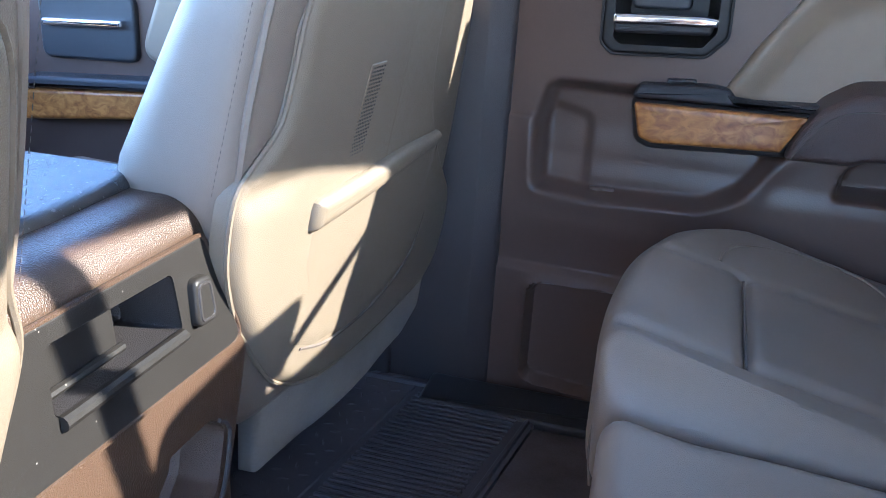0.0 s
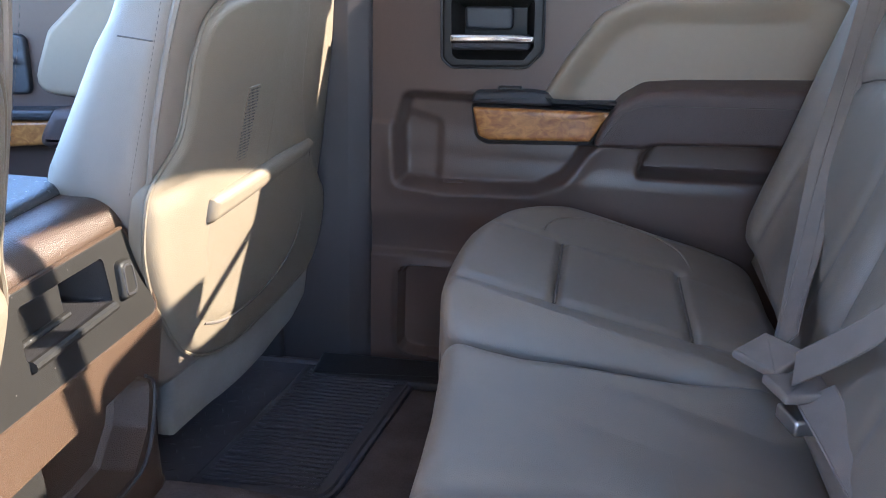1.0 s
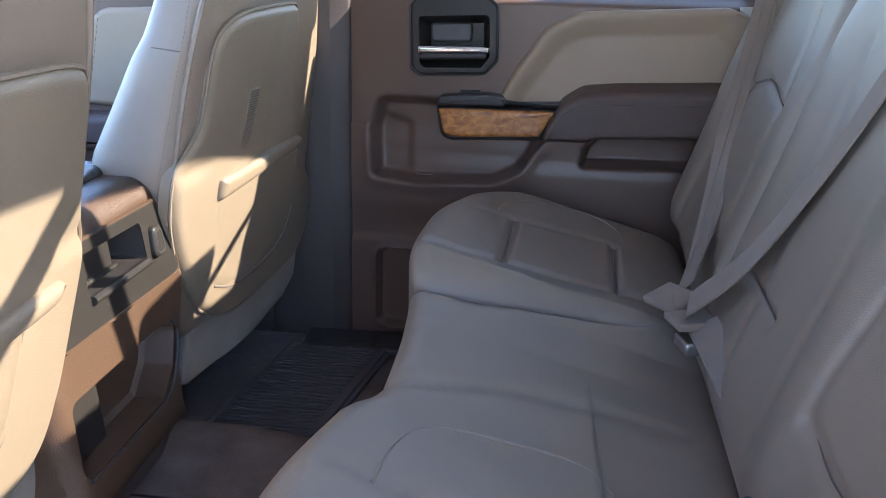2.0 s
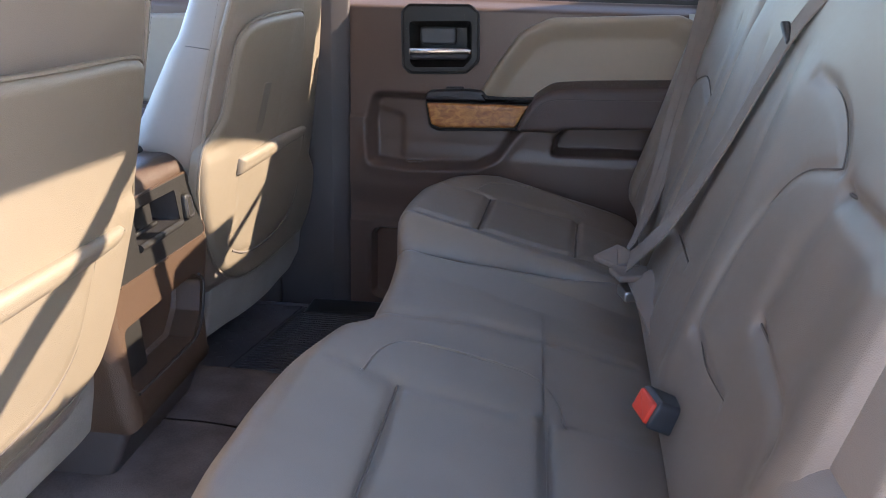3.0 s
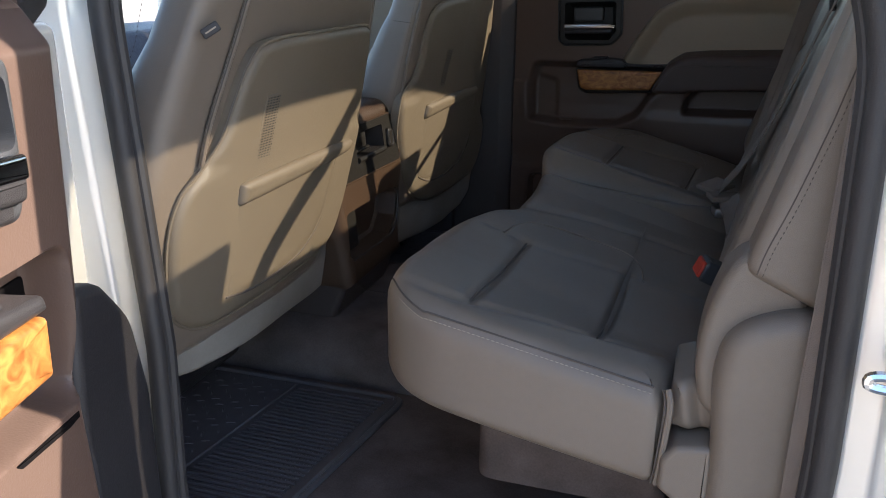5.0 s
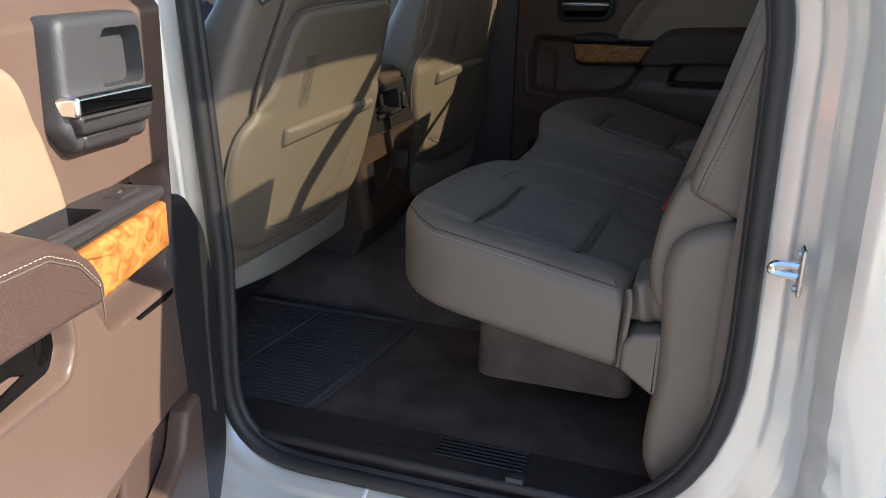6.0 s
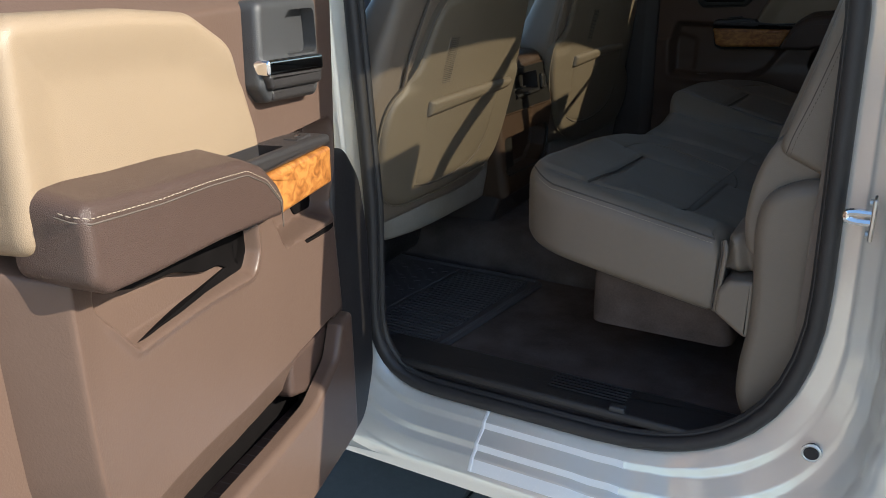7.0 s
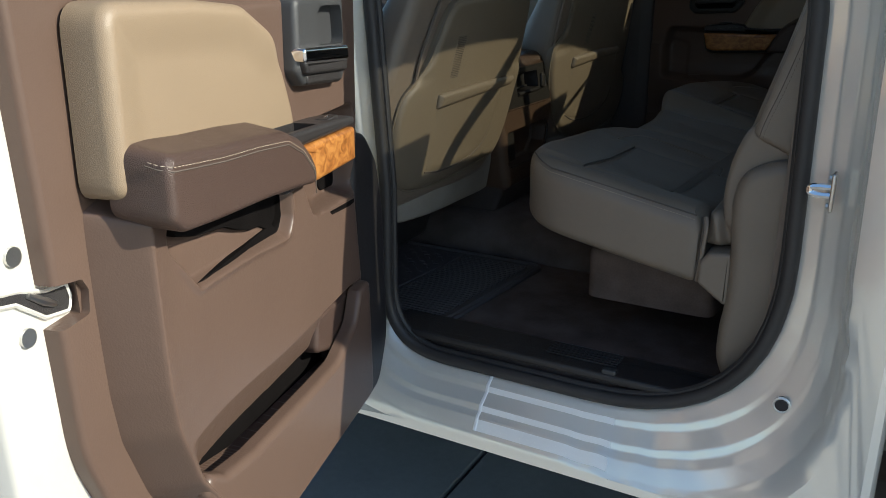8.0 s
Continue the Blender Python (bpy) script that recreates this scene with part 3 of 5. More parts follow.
    line = curve([(0.526, 1.058, 0), (0.543, 1.092, 0), (0.566, 1.128, 0), (0.602, 1.146, 0), (0.68, 1.150, 0), (0.87, 1.158, 0)], 60)
    part("armrest_seam", tube([LA(p[0], p[1] - 0.004, 0.1305) for p in line], 0.0011, 6), SEAM, root)
    part("wood_base", slab(rounded([(0.297, 1.108), (0.308, 1.046), (0.330, 1.037), (0.520, 1.047), (0.552, 1.112)], [0.008, 0.02, 0.02, 0.004, 0.004]), L, 0.060, 0.010, 4, floor_w=0.040), BLACK, root)
    part("wood_trim", slab(rounded([(0.303, 1.104), (0.315, 1.054), (0.335, 1.047), (0.512, 1.056), (0.541, 1.108)], [0.004, 0.012, 0.01, 0.002, 0.002]), L, 0.016, 0.006, 4, 4, floor_w=0.094), WOOD, root, "glossy burl wood trim")
    sw = rounded([(0.297, 1.110), (0.552, 1.114), (0.560, 1.126), (0.445, 1.120), (0.432, 1.134), (0.40, 1.137), (0.305, 1.130)], [0.008, 0.003, 0.003, 0.006, 0.006, 0.01, 0.01])
    part("switch_panel", slab(sw, L, 0.070, 0.006, 4, floor_w=0.034), BLACK, root, "dark window switch panel")
    part("window_switch", slab(rounded([(0.342, 1.131), (0.386, 1.133), (0.384, 1.141), (0.344, 1.139)], 0.003), L, 0.018, 0.003, 3, floor_w=0.064), BLACK, root)

    # handle: glossy rim, sunk cup and the chrome-faced lever
    bez = rounded([(0.236, 1.305), (0.240, 1.182), (0.258, 1.167), (0.392, 1.173), (0.419, 1.202), (0.415, 1.308), (0.395, 1.325), (0.252, 1.322)], [0.012, 0.012, 0.012, 0.016, 0.016, 0.012, 0.012, 0.012])
    cup = rounded([(0.254, 1.284), (0.258, 1.190), (0.268, 1.182), (0.385, 1.186), (0.402, 1.208), (0.399, 1.290)], 0.010)
    part("handle_bezel", cut(slab(bez, L, 0.018, 0.006, 4, floor_w=0.064), [slab(cup, L, 0.1, 0.002, 1, floor_w=0.02)]), BEZEL, root, "black handle bezel", sharp=40)
    part("handle_cup", tray(inset(ccw(resampled(cup, 60)), -0.001), L, 0.040, 0.079, 0.008, 0.010), BEZEL, root, "black sunk handle cup")
    part("finger_cup", slab(rounded([(0.273, 1.272), (0.277, 1.232), (0.361, 1.234), (0.360, 1.274)], 0.010), L, 0.014, 0.006, 4, floor_w=0.042), HANDLE, root, "grey finger cup")
    part("bezel_rim", tube([L(p[0], p[1], 0.0805) for p in resampled(bez, 90)], 0.0022, 6, closed=True), BLACK, root)
    lever = part("door_lever", slab(rounded([(0.258, 1.198), (0.395, 1.204), (0.398, 1.230), (0.258, 1.226)], 0.008), L, 0.020, 0.006, 4, floor_w=0.072), BLACK, root)
    part("chrome_strip", slab(rounded([(0.256, 1.210), (0.402, 1.216), (0.404, 1.228), (0.380, 1.230), (0.256, 1.226)], 0.005), L, 0.024, 0.005, 4, floor_w=0.074), CHROME, lever, "chrome lever strip")


def rear_door(root, side):
    """u: from the hinge to the rear; v: height; w: inwards from the hinge's plane. side: the sign of the way inwards in y."""
    L = lambda u, v, w: (u, side * w, v)
    outline = rounded([(0.0, 0.47), (0.55, 0.47), (0.90, 0.60), (0.955, 0.80), (0.955, 1.31), (0.0, 1.31)], [0.08, 0.3, 0.12, 0.3, 0.02, 0.02], 8)
    part("door_shell", slab(outline, L, 0.07, 0.012, 3, floor_w=-0.065, foot=0.012), PAINT, root, "white painted door shell")
    tail = 0.0 if side > 0 else 0.07
    frame_o = resampled(rounded([(0.0, 1.30), (0.955, 1.30), (0.86 + tail, 1.80 + 0.3 * tail), (0.05, 1.82)], 0.05), 80)
    belt = 1.33 if side > 0 else 1.352
    frame_i = resampled(rounded([(0.05, belt), (0.92, belt), (0.83 + tail, 1.77 + 0.3 * tail), (0.09, 1.785)], 0.03), 80)
    lean = 0.26 if side > 0 else 0.06
    LW = lambda u, v, w: L(u, v, w + lean * max(0.0, v - 1.31))
    part("window_frame", ring_plate(ccw(frame_o), ccw(frame_i), LW, 0.03, 0.006, floor_w=-0.03), BLACK, root)
    part("window_pane", slab(rounded([(0.04, 1.32), (0.93, 1.32), (0.84 + tail, 1.78 + 0.3 * tail), (0.08, 1.79)], 0.04), LW, 0.004, 0.001, 1, floor_w=-0.02), GLASS, root)

    if side < 0:
        shaded_trim(root, L)
        return root

    # inner panel: a flat margin, and on it the raised moulding with its recesses
    fr = 0.034
    panel_o = rounded([(0.10, 0.530), (0.64, 0.530), (0.83, 0.69), (0.887, 0.85), (0.892, 1.335), (0.065 + fr, 1.335), (0.085 + fr, 1.06), (0.14, 0.95)], [0.05, 0.2, 0.12, 0.2, 0.02, 0.02, 0.03, 0.05], 8)
    foot = [(0.100, 0.535), (0.59, 0.535), (0.725, 0.635), (0.800, 0.745), (0.833, 0.838), (0.840, 0.90), (0.841, 0.96), (0.841, 1.02), (0.840, 1.07), (0.838, 1.114), (0.808, 1.124), (0.808, 1.334), (0.065 + fr, 1.334), (0.085 + fr, 1.06), (0.140, 0.95)]
    cup_o = rounded([(0.165, 0.955), (0.36, 0.965), (0.405, 1.05), (0.38, 1.118), (0.165, 1.118)], 0.03, 6)
    pull_o = rounded([(0.437, 0.990), (0.455, 0.963), (0.56, 0.974), (0.715, 0.983), (0.778, 1.055), (0.775, 1.092), (0.440, 1.07)], [0.02, 0.03, 0.05, 0.02, 0.02, 0.01, 0.01], 6)
    slot_o = rounded([(0.26, 0.660), (0.40, 0.672), (0.60, 0.688), (0.715, 0.715), (0.732, 0.752), (0.604, 0.741), (0.395, 0.734), (0.26, 0.729)], [0.01, 0, 0, 0.01, 0.012, 0, 0, 0.01], 6)
    scoop_o = rounded([(0.190, 0.70), (0.320, 0.70), (0.365, 0.745), (0.355, 0.797), (0.200, 0.797)], [0.02, 0.02, 0.05, 0.01, 0.02], 8)
    notch = slab(rounded([(0.94, 1.058), (0.850, 1.044), (0.842, 1.030), (0.846, 1.004), (0.94, 1.000)], 0.006), L, 0.2, 0.002, 1, floor_w=0.002)
    hollow = slab(rounded([(0.16, 0.60), (0.60, 0.60), (0.74, 0.72), (0.76, 1.10), (0.16, 1.10)], 0.02), L, 0.2, 0.002, 1, floor_w=0.0145)
    part("panel_margin", cut(slab(panel_o, L, 0.024, 0.008, 4, floor_w=0.004), [notch, hollow]), COCOA, root, sharp=30)
    u, v = np.meshgrid(np.linspace(0.094, 0.848, 380), np.linspace(0.530, 1.336, 400), indexing="ij")
    d = np.clip(poly_depth(u, v, rounded(foot, [0.03, 0.1, 0.1, 0.1, 0.1, 0.1, 0.1, 0.1, 0.06, 0.012, 0.008, 0.01, 0.01, 0.03, 0.05], 6)), -0.01, 1)
    rear = step(u, 0.50, 0.70) * step(1.13 - v, 0.0, 0.04)
    wall = 0.018 + (1.35 + 1.15 * rear) * np.clip(d, 0, 1)
    flat = W0 + 0.020 * rear * np.exp(-np.clip(d - 0.030, 0, 1) / 0.08)
    h = -np.log(np.exp(-420 * wall) + np.exp(-420 * flat)) / 420
    crease = np.interp(u, [0.16, 0.367, 0.506, 0.674, 0.805], [0.795, 0.795, 0.797, 0.810, 0.817])
    h -= 0.46 * np.clip(crease - v, 0, 0.07) * step(d, 0.03, 0.06)
    dp = poly_depth(u, v, pull_o)
    h += 0.003 * np.exp(-(np.clip(-dp, 0, 1) / 0.006) ** 2) * step(1.04 - v, 0, 0.02)
    h -= (0.021 + 0.006 * step(v, 0.98, 1.06)) * step(dp, -0.001, 0.012)
    h -= 0.045 * step(poly_depth(u, v, cup_o), -0.002, 0.012)
    h = h - 0.030 * step(poly_depth(u, v, scoop_o), 0.0, 0.014)
    h = np.where(poly_depth(u, v, slot_o) > 0, 0.019, h)
    part("door_panel", sheet(u, v, np.maximum(h, 0.0165), L, 0.0155), COCOA, root, "brown moulded plastic door panel", sharp=50)
    # Shade at the back of the front recess, put in as a black plate.
    part("cup_shade", slab(rounded([(0.150, 0.966), (0.235, 0.972), (0.262, 1.02), (0.255, 1.085), (0.150, 1.085)], 0.02), L, 0.006, 0.003, 2, floor_w=0.022), SHADE_FILL, root, "black plate standing in for shade in the front recess")
    part("front_edge_cover", slab(resampled(rounded([(0.0, 0.60), (0.06, 0.515), (0.15, 0.510), (0.165, 0.93), (0.150, 1.060), (0.09, 1.048), (0.03, 0.985), (0.002, 0.88)], [0.1, 0.06, 0.02, 0.04, 0.015, 0.05, 0.08, 0.1], 8), 90), L, 0.05, 0.012, 3, floor_w=0.012), RUBBER, root, "black rubber edge cover")
    LG = lambda u, v, w: L(u, v, w + 0.015 * float(step(np.float64(u), 0.48, 0.72)))
    # Shadow under the armrest, built as a black plate in the grip.
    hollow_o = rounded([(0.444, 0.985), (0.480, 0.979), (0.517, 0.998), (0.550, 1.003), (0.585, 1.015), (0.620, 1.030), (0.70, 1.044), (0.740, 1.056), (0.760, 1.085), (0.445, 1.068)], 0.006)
    part("pull_cup_shade", slab(hollow_o, LG, 0.012, 0.002, 2, floor_w=0.043), SHADE_FILL, root, "black plate for the shade in the hand grip")
    # Shade in the gap behind the lip, filled in with a black strip.
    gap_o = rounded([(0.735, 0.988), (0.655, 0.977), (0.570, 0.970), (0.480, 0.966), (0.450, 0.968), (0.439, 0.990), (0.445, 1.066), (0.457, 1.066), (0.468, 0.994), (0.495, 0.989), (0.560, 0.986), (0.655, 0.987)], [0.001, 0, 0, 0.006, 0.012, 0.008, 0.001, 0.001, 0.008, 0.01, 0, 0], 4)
    part("lip_gap_shade", slab(resampled(gap_o, 120), LG, 0.010, 0.001, 1, floor_w=0.045), SHADE_FILL, root, "black strip for the shade behind the lip")
    # The lip's shadow edge, laid in as a black strip.
    part("lip_shadow", slab(rounded([(0.300, 0.957), (0.288, 0.948), (0.205, 0.940), (0.185, 0.941), (0.185, 0.949), (0.210, 0.951)], [0.003, 0.003, 0, 0.001, 0.001, 0]), L, 0.0105, 0.001, 1, floor_w=0.060), SHADE_FILL, root, "black strip for the lip shadow at the front recess")
    shell = rounded([(0.348, 0.786), (0.200, 0.778), (0.170, 0.768), (0.172, 0.720), (0.203, 0.690), (0.279, 0.694), (0.357, 0.722)], 0.014, 6)
    part("pocket_shell", slab(resampled(shell, 70), L, 0.034, 0.009, 5, floor_w=0.024), COCOA_SOFT, root, "grained shell inside the pocket")
    mp = [(0.165, 0.552), (0.60, 0.552), (0.715, 0.645), (0.768, 0.735), (0.752, 0.756), (0.715, 0.730), (0.640, 0.716), (0.455, 0.705), (0.335, 0.701), (0.245, 0.735), (0.215, 0.785), (0.165, 0.788)]
    part("map_pocket", slab(resampled(rounded(mp, [0.03, 0.1, 0.08, 0.02, 0.02, 0.01, 0.02, 0.05, 0.06, 0.03, 0.01, 0.01], 6), 160), L, 0.026, 0.011, 6, floor_w=0.062), COCOA, root, "brown map pocket front")
    # Shade deep in the pocket slot, drawn as a black floor plate.
    part("pocket_slot_shade", slab(inset(ccw(slot_o), 0.002), L, 0.004, 0.001, 1, floor_w=0.0185), SHADE_FILL, root, "black plate for the shade in the pocket slot")
    # rear flange: bolts, latch slot and its folded rim
    for z in (1.088, 1.004):
        part("mounting_bolt", rod(L(0.912, z, 0.002), L(0.912, z, 0.009), 0.010, 14), STEEL, root, "zinc bolt")
    claw = [(0.954, 1.062), (0.915, 1.054), (0.880, 1.041), (0.850, 1.038), (0.846, 1.022), (0.851, 1.008), (0.885, 1.014), (0.920, 1.042), (0.954, 1.050)]
    part("latch_slot", slab(rounded(claw, 0.004), L, 0.0035, 0.001, 1, floor_w=0.0045), BLACK, root, "dark latch slot")
    part("latch_claw", tube([L(0.905, 1.046, 0.009), L(0.885, 1.032, 0.010), L(0.872, 1.024, 0.010)], [0.003, 0.005, 0.003], 8), STEEL, root)
    part("slot_rim", tube([L(p[0], p[1], 0.007) for p in resampled(rounded(claw, 0.004), 70)], 0.0026, 6, closed=True), PAINT, root)

    # padded insert, armrest, wood, switch
    def soft(u, v):
        rim = [(0.478, 1.262), (0.55, 1.298), (0.66, 1.309), (0.828, 1.315), (0.838, 1.125)]
        return 0.004 - 0.008 * step(seg_dist(u, v, rim), 0.010, 0.065)
    ins = [(0.405, 1.10), (0.415, 1.15), (0.437, 1.205), (0.478, 1.262), (0.55, 1.298), (0.66, 1.309), (0.828, 1.315), (0.838, 1.125), (0.80, 1.116), (0.6, 1.08)]
    part("insert", slab(resampled(rounded(ins, [0.03, 0.05, 0.05, 0.05, 0.05, 0.05, 0.03, 0.02, 0.03, 0.05]), 140), L, 0.046, 0.015, 8, 26, ((0.55, 1.2), (0.72, 1.2)), soft, floor_w=0.032), INSERT, root, "tan leather padded insert")
    top_u, top_v = [0.470, 0.484, 0.515, 0.56, 0.64, 0.72, 0.78, 0.828], [1.080, 1.104, 1.135, 1.157, 1.166, 1.172, 1.179, 1.185]
    arm = [(0.470, 1.053), (0.53, 1.062), (0.62, 1.073), (0.74, 1.083), (0.808, 1.091), (0.828, 1.110)] + [(u, v) for u, v in zip(reversed(top_u), reversed(top_v))]
    LA = lambda u, v, w: L(u, v - 0.25 * max(0.0, w - W0) * min(1.0, max(0.0, (v - 1.06) / 0.10)), w)
    part("armrest", slab(resampled(rounded(arm, [0.018, 0.03, 0.05, 0.05, 0.02, 0.02, 0.018, 0.05, 0.05, 0.05, 0.05, 0.04, 0.03, 0.02], 8), 180), LA, 0.072, 0.010, 6, 8, ((0.56, 1.11), (0.77, 1.135)), floor_w=W0 - 0.012), COCOA_SOFT, root, "brown padded armrest")
    edge = [(u, float(np.interp(u, top_u, top_v)) - 0.25 * 0.058) for u in np.linspace(0.484, 0.821, 60)]
    edge = [(0.4825, 1.058), (0.4825, 1.075)] + edge
    st = [L(u, v - 0.011, W0 + 0.0604) for u, v in edge] + [L(0.8295, 1.185 - 0.25 * w - 0.011, W0 + w) for w in (0.048, 0.034)]
    st = np.array(st)
    run = np.r_[0, np.cumsum(np.linalg.norm(np.diff(st, axis=0), axis=1))]
    st = [tuple(np.interp(q, run, st[:, i]) for i in range(3)) for q in np.linspace(0, run[-1], 200)]
    part("armrest_stitching", stitches(st, 0.0045, 0.0022, 0.0006), THREAD, root, "tan contrast stitching")
    part("armrest_seam", tube([(p[0], p[1], p[2] - 0.0045) for p in st], 0.0008, 6), SEAM, root)
    wood = [(0.306, 1.050), (0.480, 1.053), (0.510, 1.110), (0.303, 1.102)]
    part("wood_trim", slab(rounded(wood, 0.006), L, 0.018, 0.006, 3, 4, floor_w=W0 + 0.036), WOOD, root, "glossy burl wood trim")
    sw_o = rounded([(0.296, 1.1035), (0.54, 1.1120), (0.53, 1.134), (0.36, 1.124), (0.30, 1.118)], 0.006)
    grip = slab(rounded([(0.425, 1.09), (0.56, 1.09), (0.56, 1.15), (0.425, 1.15)], 0.012), L, 0.036, 0.003, 2, floor_w=W0 + 0.006)
    part("switch_panel", cut(slab(sw_o, L, 0.058, 0.006, 3, floor_w=W0 - 0.006), [grip]), BLACK, root, "dark window switch panel", sharp=30)
    part("armrest_base", slab(rounded([(0.300, 1.044), (0.53, 1.048), (0.53, 1.10), (0.300, 1.106)], 0.01), L, 0.044, 0.008, 3, floor_w=W0 - 0.006), BLACK, root)
    part("window_switch", turned(box(0.338, 0.382, -0.011, 0.011, 0, 0.007, 0.003), Matrix.Translation(Vector(L(0, 1.1195, W0 + 0.030)))), BLACK, root)
    part("switch_mark", turned(box(0.354, 0.364, -0.003, 0.003, 0, 0.0012, 0.0004), Matrix.Translation(Vector(L(0, 1.1262, W0 + 0.030)))), CHROME, root)

    # pull handle
    bez = rounded([(0.262, 1.165), (0.410, 1.178), (0.432, 1.200), (0.425, 1.302), (0.246, 1.298), (0.248, 1.190)], 0.016)
    well = slab(rounded([(0.256, 1.225), (0.355, 1.230), (0.358, 1.272), (0.340, 1.286), (0.260, 1.284)], 0.012), L, 0.1, 0.002, 1, floor_w=W0 + 0.003)
    part("handle_bezel", cut(slab(bez, L, 0.028, 0.010, 4, floor_w=W0 - 0.006), [well]), HANDLE, root, "dark grey handle bezel", sharp=40)
    lever = part("door_lever", slab(rounded([(0.266, 1.184), (0.418, 1.196), (0.428, 1.216), (0.262, 1.206)], 0.008), L, 0.026, 0.006, 4, floor_w=W0 + 0.006), BLACK, root)
    part("chrome_strip", slab(rounded([(0.262, 1.201), (0.430, 1.214), (0.430, 1.234), (0.262, 1.223)], 0.006), L, 0.028, 0.005, 4, floor_w=W0 + 0.006), CHROME, lever, "chrome lever strip")
    part("lever_boss", slab(rounded([(0.275, 1.170), (0.405, 1.180), (0.408, 1.194), (0.275, 1.188)], 0.006), L, 0.018, 0.004, 3, floor_w=W0 + 0.006), BLACK, lever)
    return root


right_door = thing("rear_door", (HINGE_X, HINGE_Y + 0.026, 0), "closed brown and tan rear door with wood trim", "truck door", "rear doors")
BASE[right_door.name] = Vector((0, 0, 0))
right_door.rotation_euler = (0, 0, radians(-3.6))
rear_door(right_door, -1)
left_door = thing("rear_door", (HINGE_X, -HINGE_Y, 0), "open brown and tan rear door in sunlight", "truck door", "rear doors")
BASE[left_door.name] = Vector((0, 0, 0))
left_door.rotation_euler = (0, 0, radians(-75))
rear_door(left_door, 1)

# ---- front seats ----
def front_seat(root, sgn):
    """o: outboard from the seat's middle; s: to the right of it; v: height; w: rearward of the back's plane."""
    mid = 0.41
    plane = lambda o, v: -0.40 + (0.22 - 0.10 * min(1.0, max(0.0, o / 0.37)) * (sgn > 0)) * (v - 1.06) - (0.28 if sgn < 0 or o < 0 else 0.005) * o * o
    B = lambda o, v, w: (plane(o, v) + w, sgn * (mid + o), v)
    S = lambda s, v, w: (plane(s, v) + w, sgn * mid + s, v)

    def F(o, v, w):
        k = 1.0 - 2.4 * min(0.16, max(0.0, v - 1.116))
        wing = 0.018 * step(abs(o), 0.16, 0.30) * step(w, 0.05, 0.15)
        return (plane(o, v) - w * k - wing - 0.002, sgn * (mid + o), v)
    nar = 0.035 if sgn < 0 else 0.03
    out, top = (0.350, 0.305) if sgn < 0 else (0.382, 0.382)
    low = 0.0 if sgn < 0 else 0.072
    body_o = [(-0.25 + nar, 0.80), (0.31 + low, 0.80), (out - 0.01, 0.92), (out, 1.08), (top, 1.25), (top - 0.07, 1.45), (-0.24, 1.45), (-0.294, 1.25), (-0.300, 1.10), (-0.272 + nar * 0.7, 0.95)]
    if sgn > 0:
        body_o[1:6] = [(0.382, 0.76), (0.376, 0.90), (0.345, 0.965), (0.25, 1.05), (0.19, 1.11), (0.155, 1.19), (0.145, 1.26), (0.12, 1.45)]
    part("seat_back", slab(resampled(rounded(body_o, 0.07), 160), F, 0.118, 0.045, 7, 14, ((0, 0.95), (0, 1.3)), foot=0.03), LEATHER, root, "taupe leather seat back")
    panel_o = [(-0.24 + nar, 0.852), (-0.1, 0.846), (0.12, 0.84), (0.22 + low, 0.845), (0.28 + low, 0.885), (0.300 + low, 0.95), (0.305 + low * 0.9, 1.02), (0.290 + low * 0.8, 1.070), (0.252 + low * 0.9, 1.103), (0.218 + low * 1.0, 1.14), (0.198 + low * 1.15, 1.19), (0.175 + low * 1.3, 1.24), (0.13 + low * 1.3, 1.268), (-0.05, 1.272), (-0.22, 1.27), (-0.262, 1.25), (-0.272, 1.18), (-0.275, 1.12), (-0.290, 1.07), (-0.295 + nar * 0.6, 1.0), (-0.285 + nar, 0.90)]
    if sgn > 0:
        panel_o[:] = [(-0.192, 0.880), (-0.149, 0.842), (-0.08, 0.806), (0.01, 0.780), (0.12, 0.776), (0.25, 0.782), (0.335, 0.795), (0.375, 0.84), (0.380, 0.90), (0.362, 0.945), (0.33, 0.972), (0.242, 1.046), (0.180, 1.112), (0.142, 1.19), (0.132, 1.25), (0.105, 1.300), (0.06, 1.311), (-0.10, 1.308), (-0.188, 1.298), (-0.228, 1.276), (-0.240, 1.24), (-0.241, 1.19), (-0.247, 1.15), (-0.274, 1.122), (-0.293, 1.095), (-0.287, 1.03), (-0.258, 0.965), (-0.232, 0.93)]
    def swell(o, v):
        return -0.006 * np.exp(-((v - 1.10 - 0.02 * o) / 0.012) ** 2) * step(abs(o), 0.19, 0.24) + 0.004 * np.exp(-((v - 0.98) / 0.12) ** 2)
    part("back_panel", slab(curve(panel_o, 180, True), B, 0.024, 0.016, 6, 24, ((0, 0.95), (0, 1.2)), swell, floor_w=-0.016), VINYL, root, "tan vinyl back panel")
    edge = [B(p[0], p[1], 0.001) for p in curve(panel_o, 160, True)]
    part("panel_piping", tube(edge, 0.0026, 6, closed=True), VINYL, root)

    # map pocket: rolled elastic edge, the pocket's sheet and its curved seam
    end = 0.235

    def roll(s, v, w):
        return S(s, v + 0.006 * math.cos((s + 0.01) * 9), w + 0.003 * math.sin((s + 0.18) * 9.5))
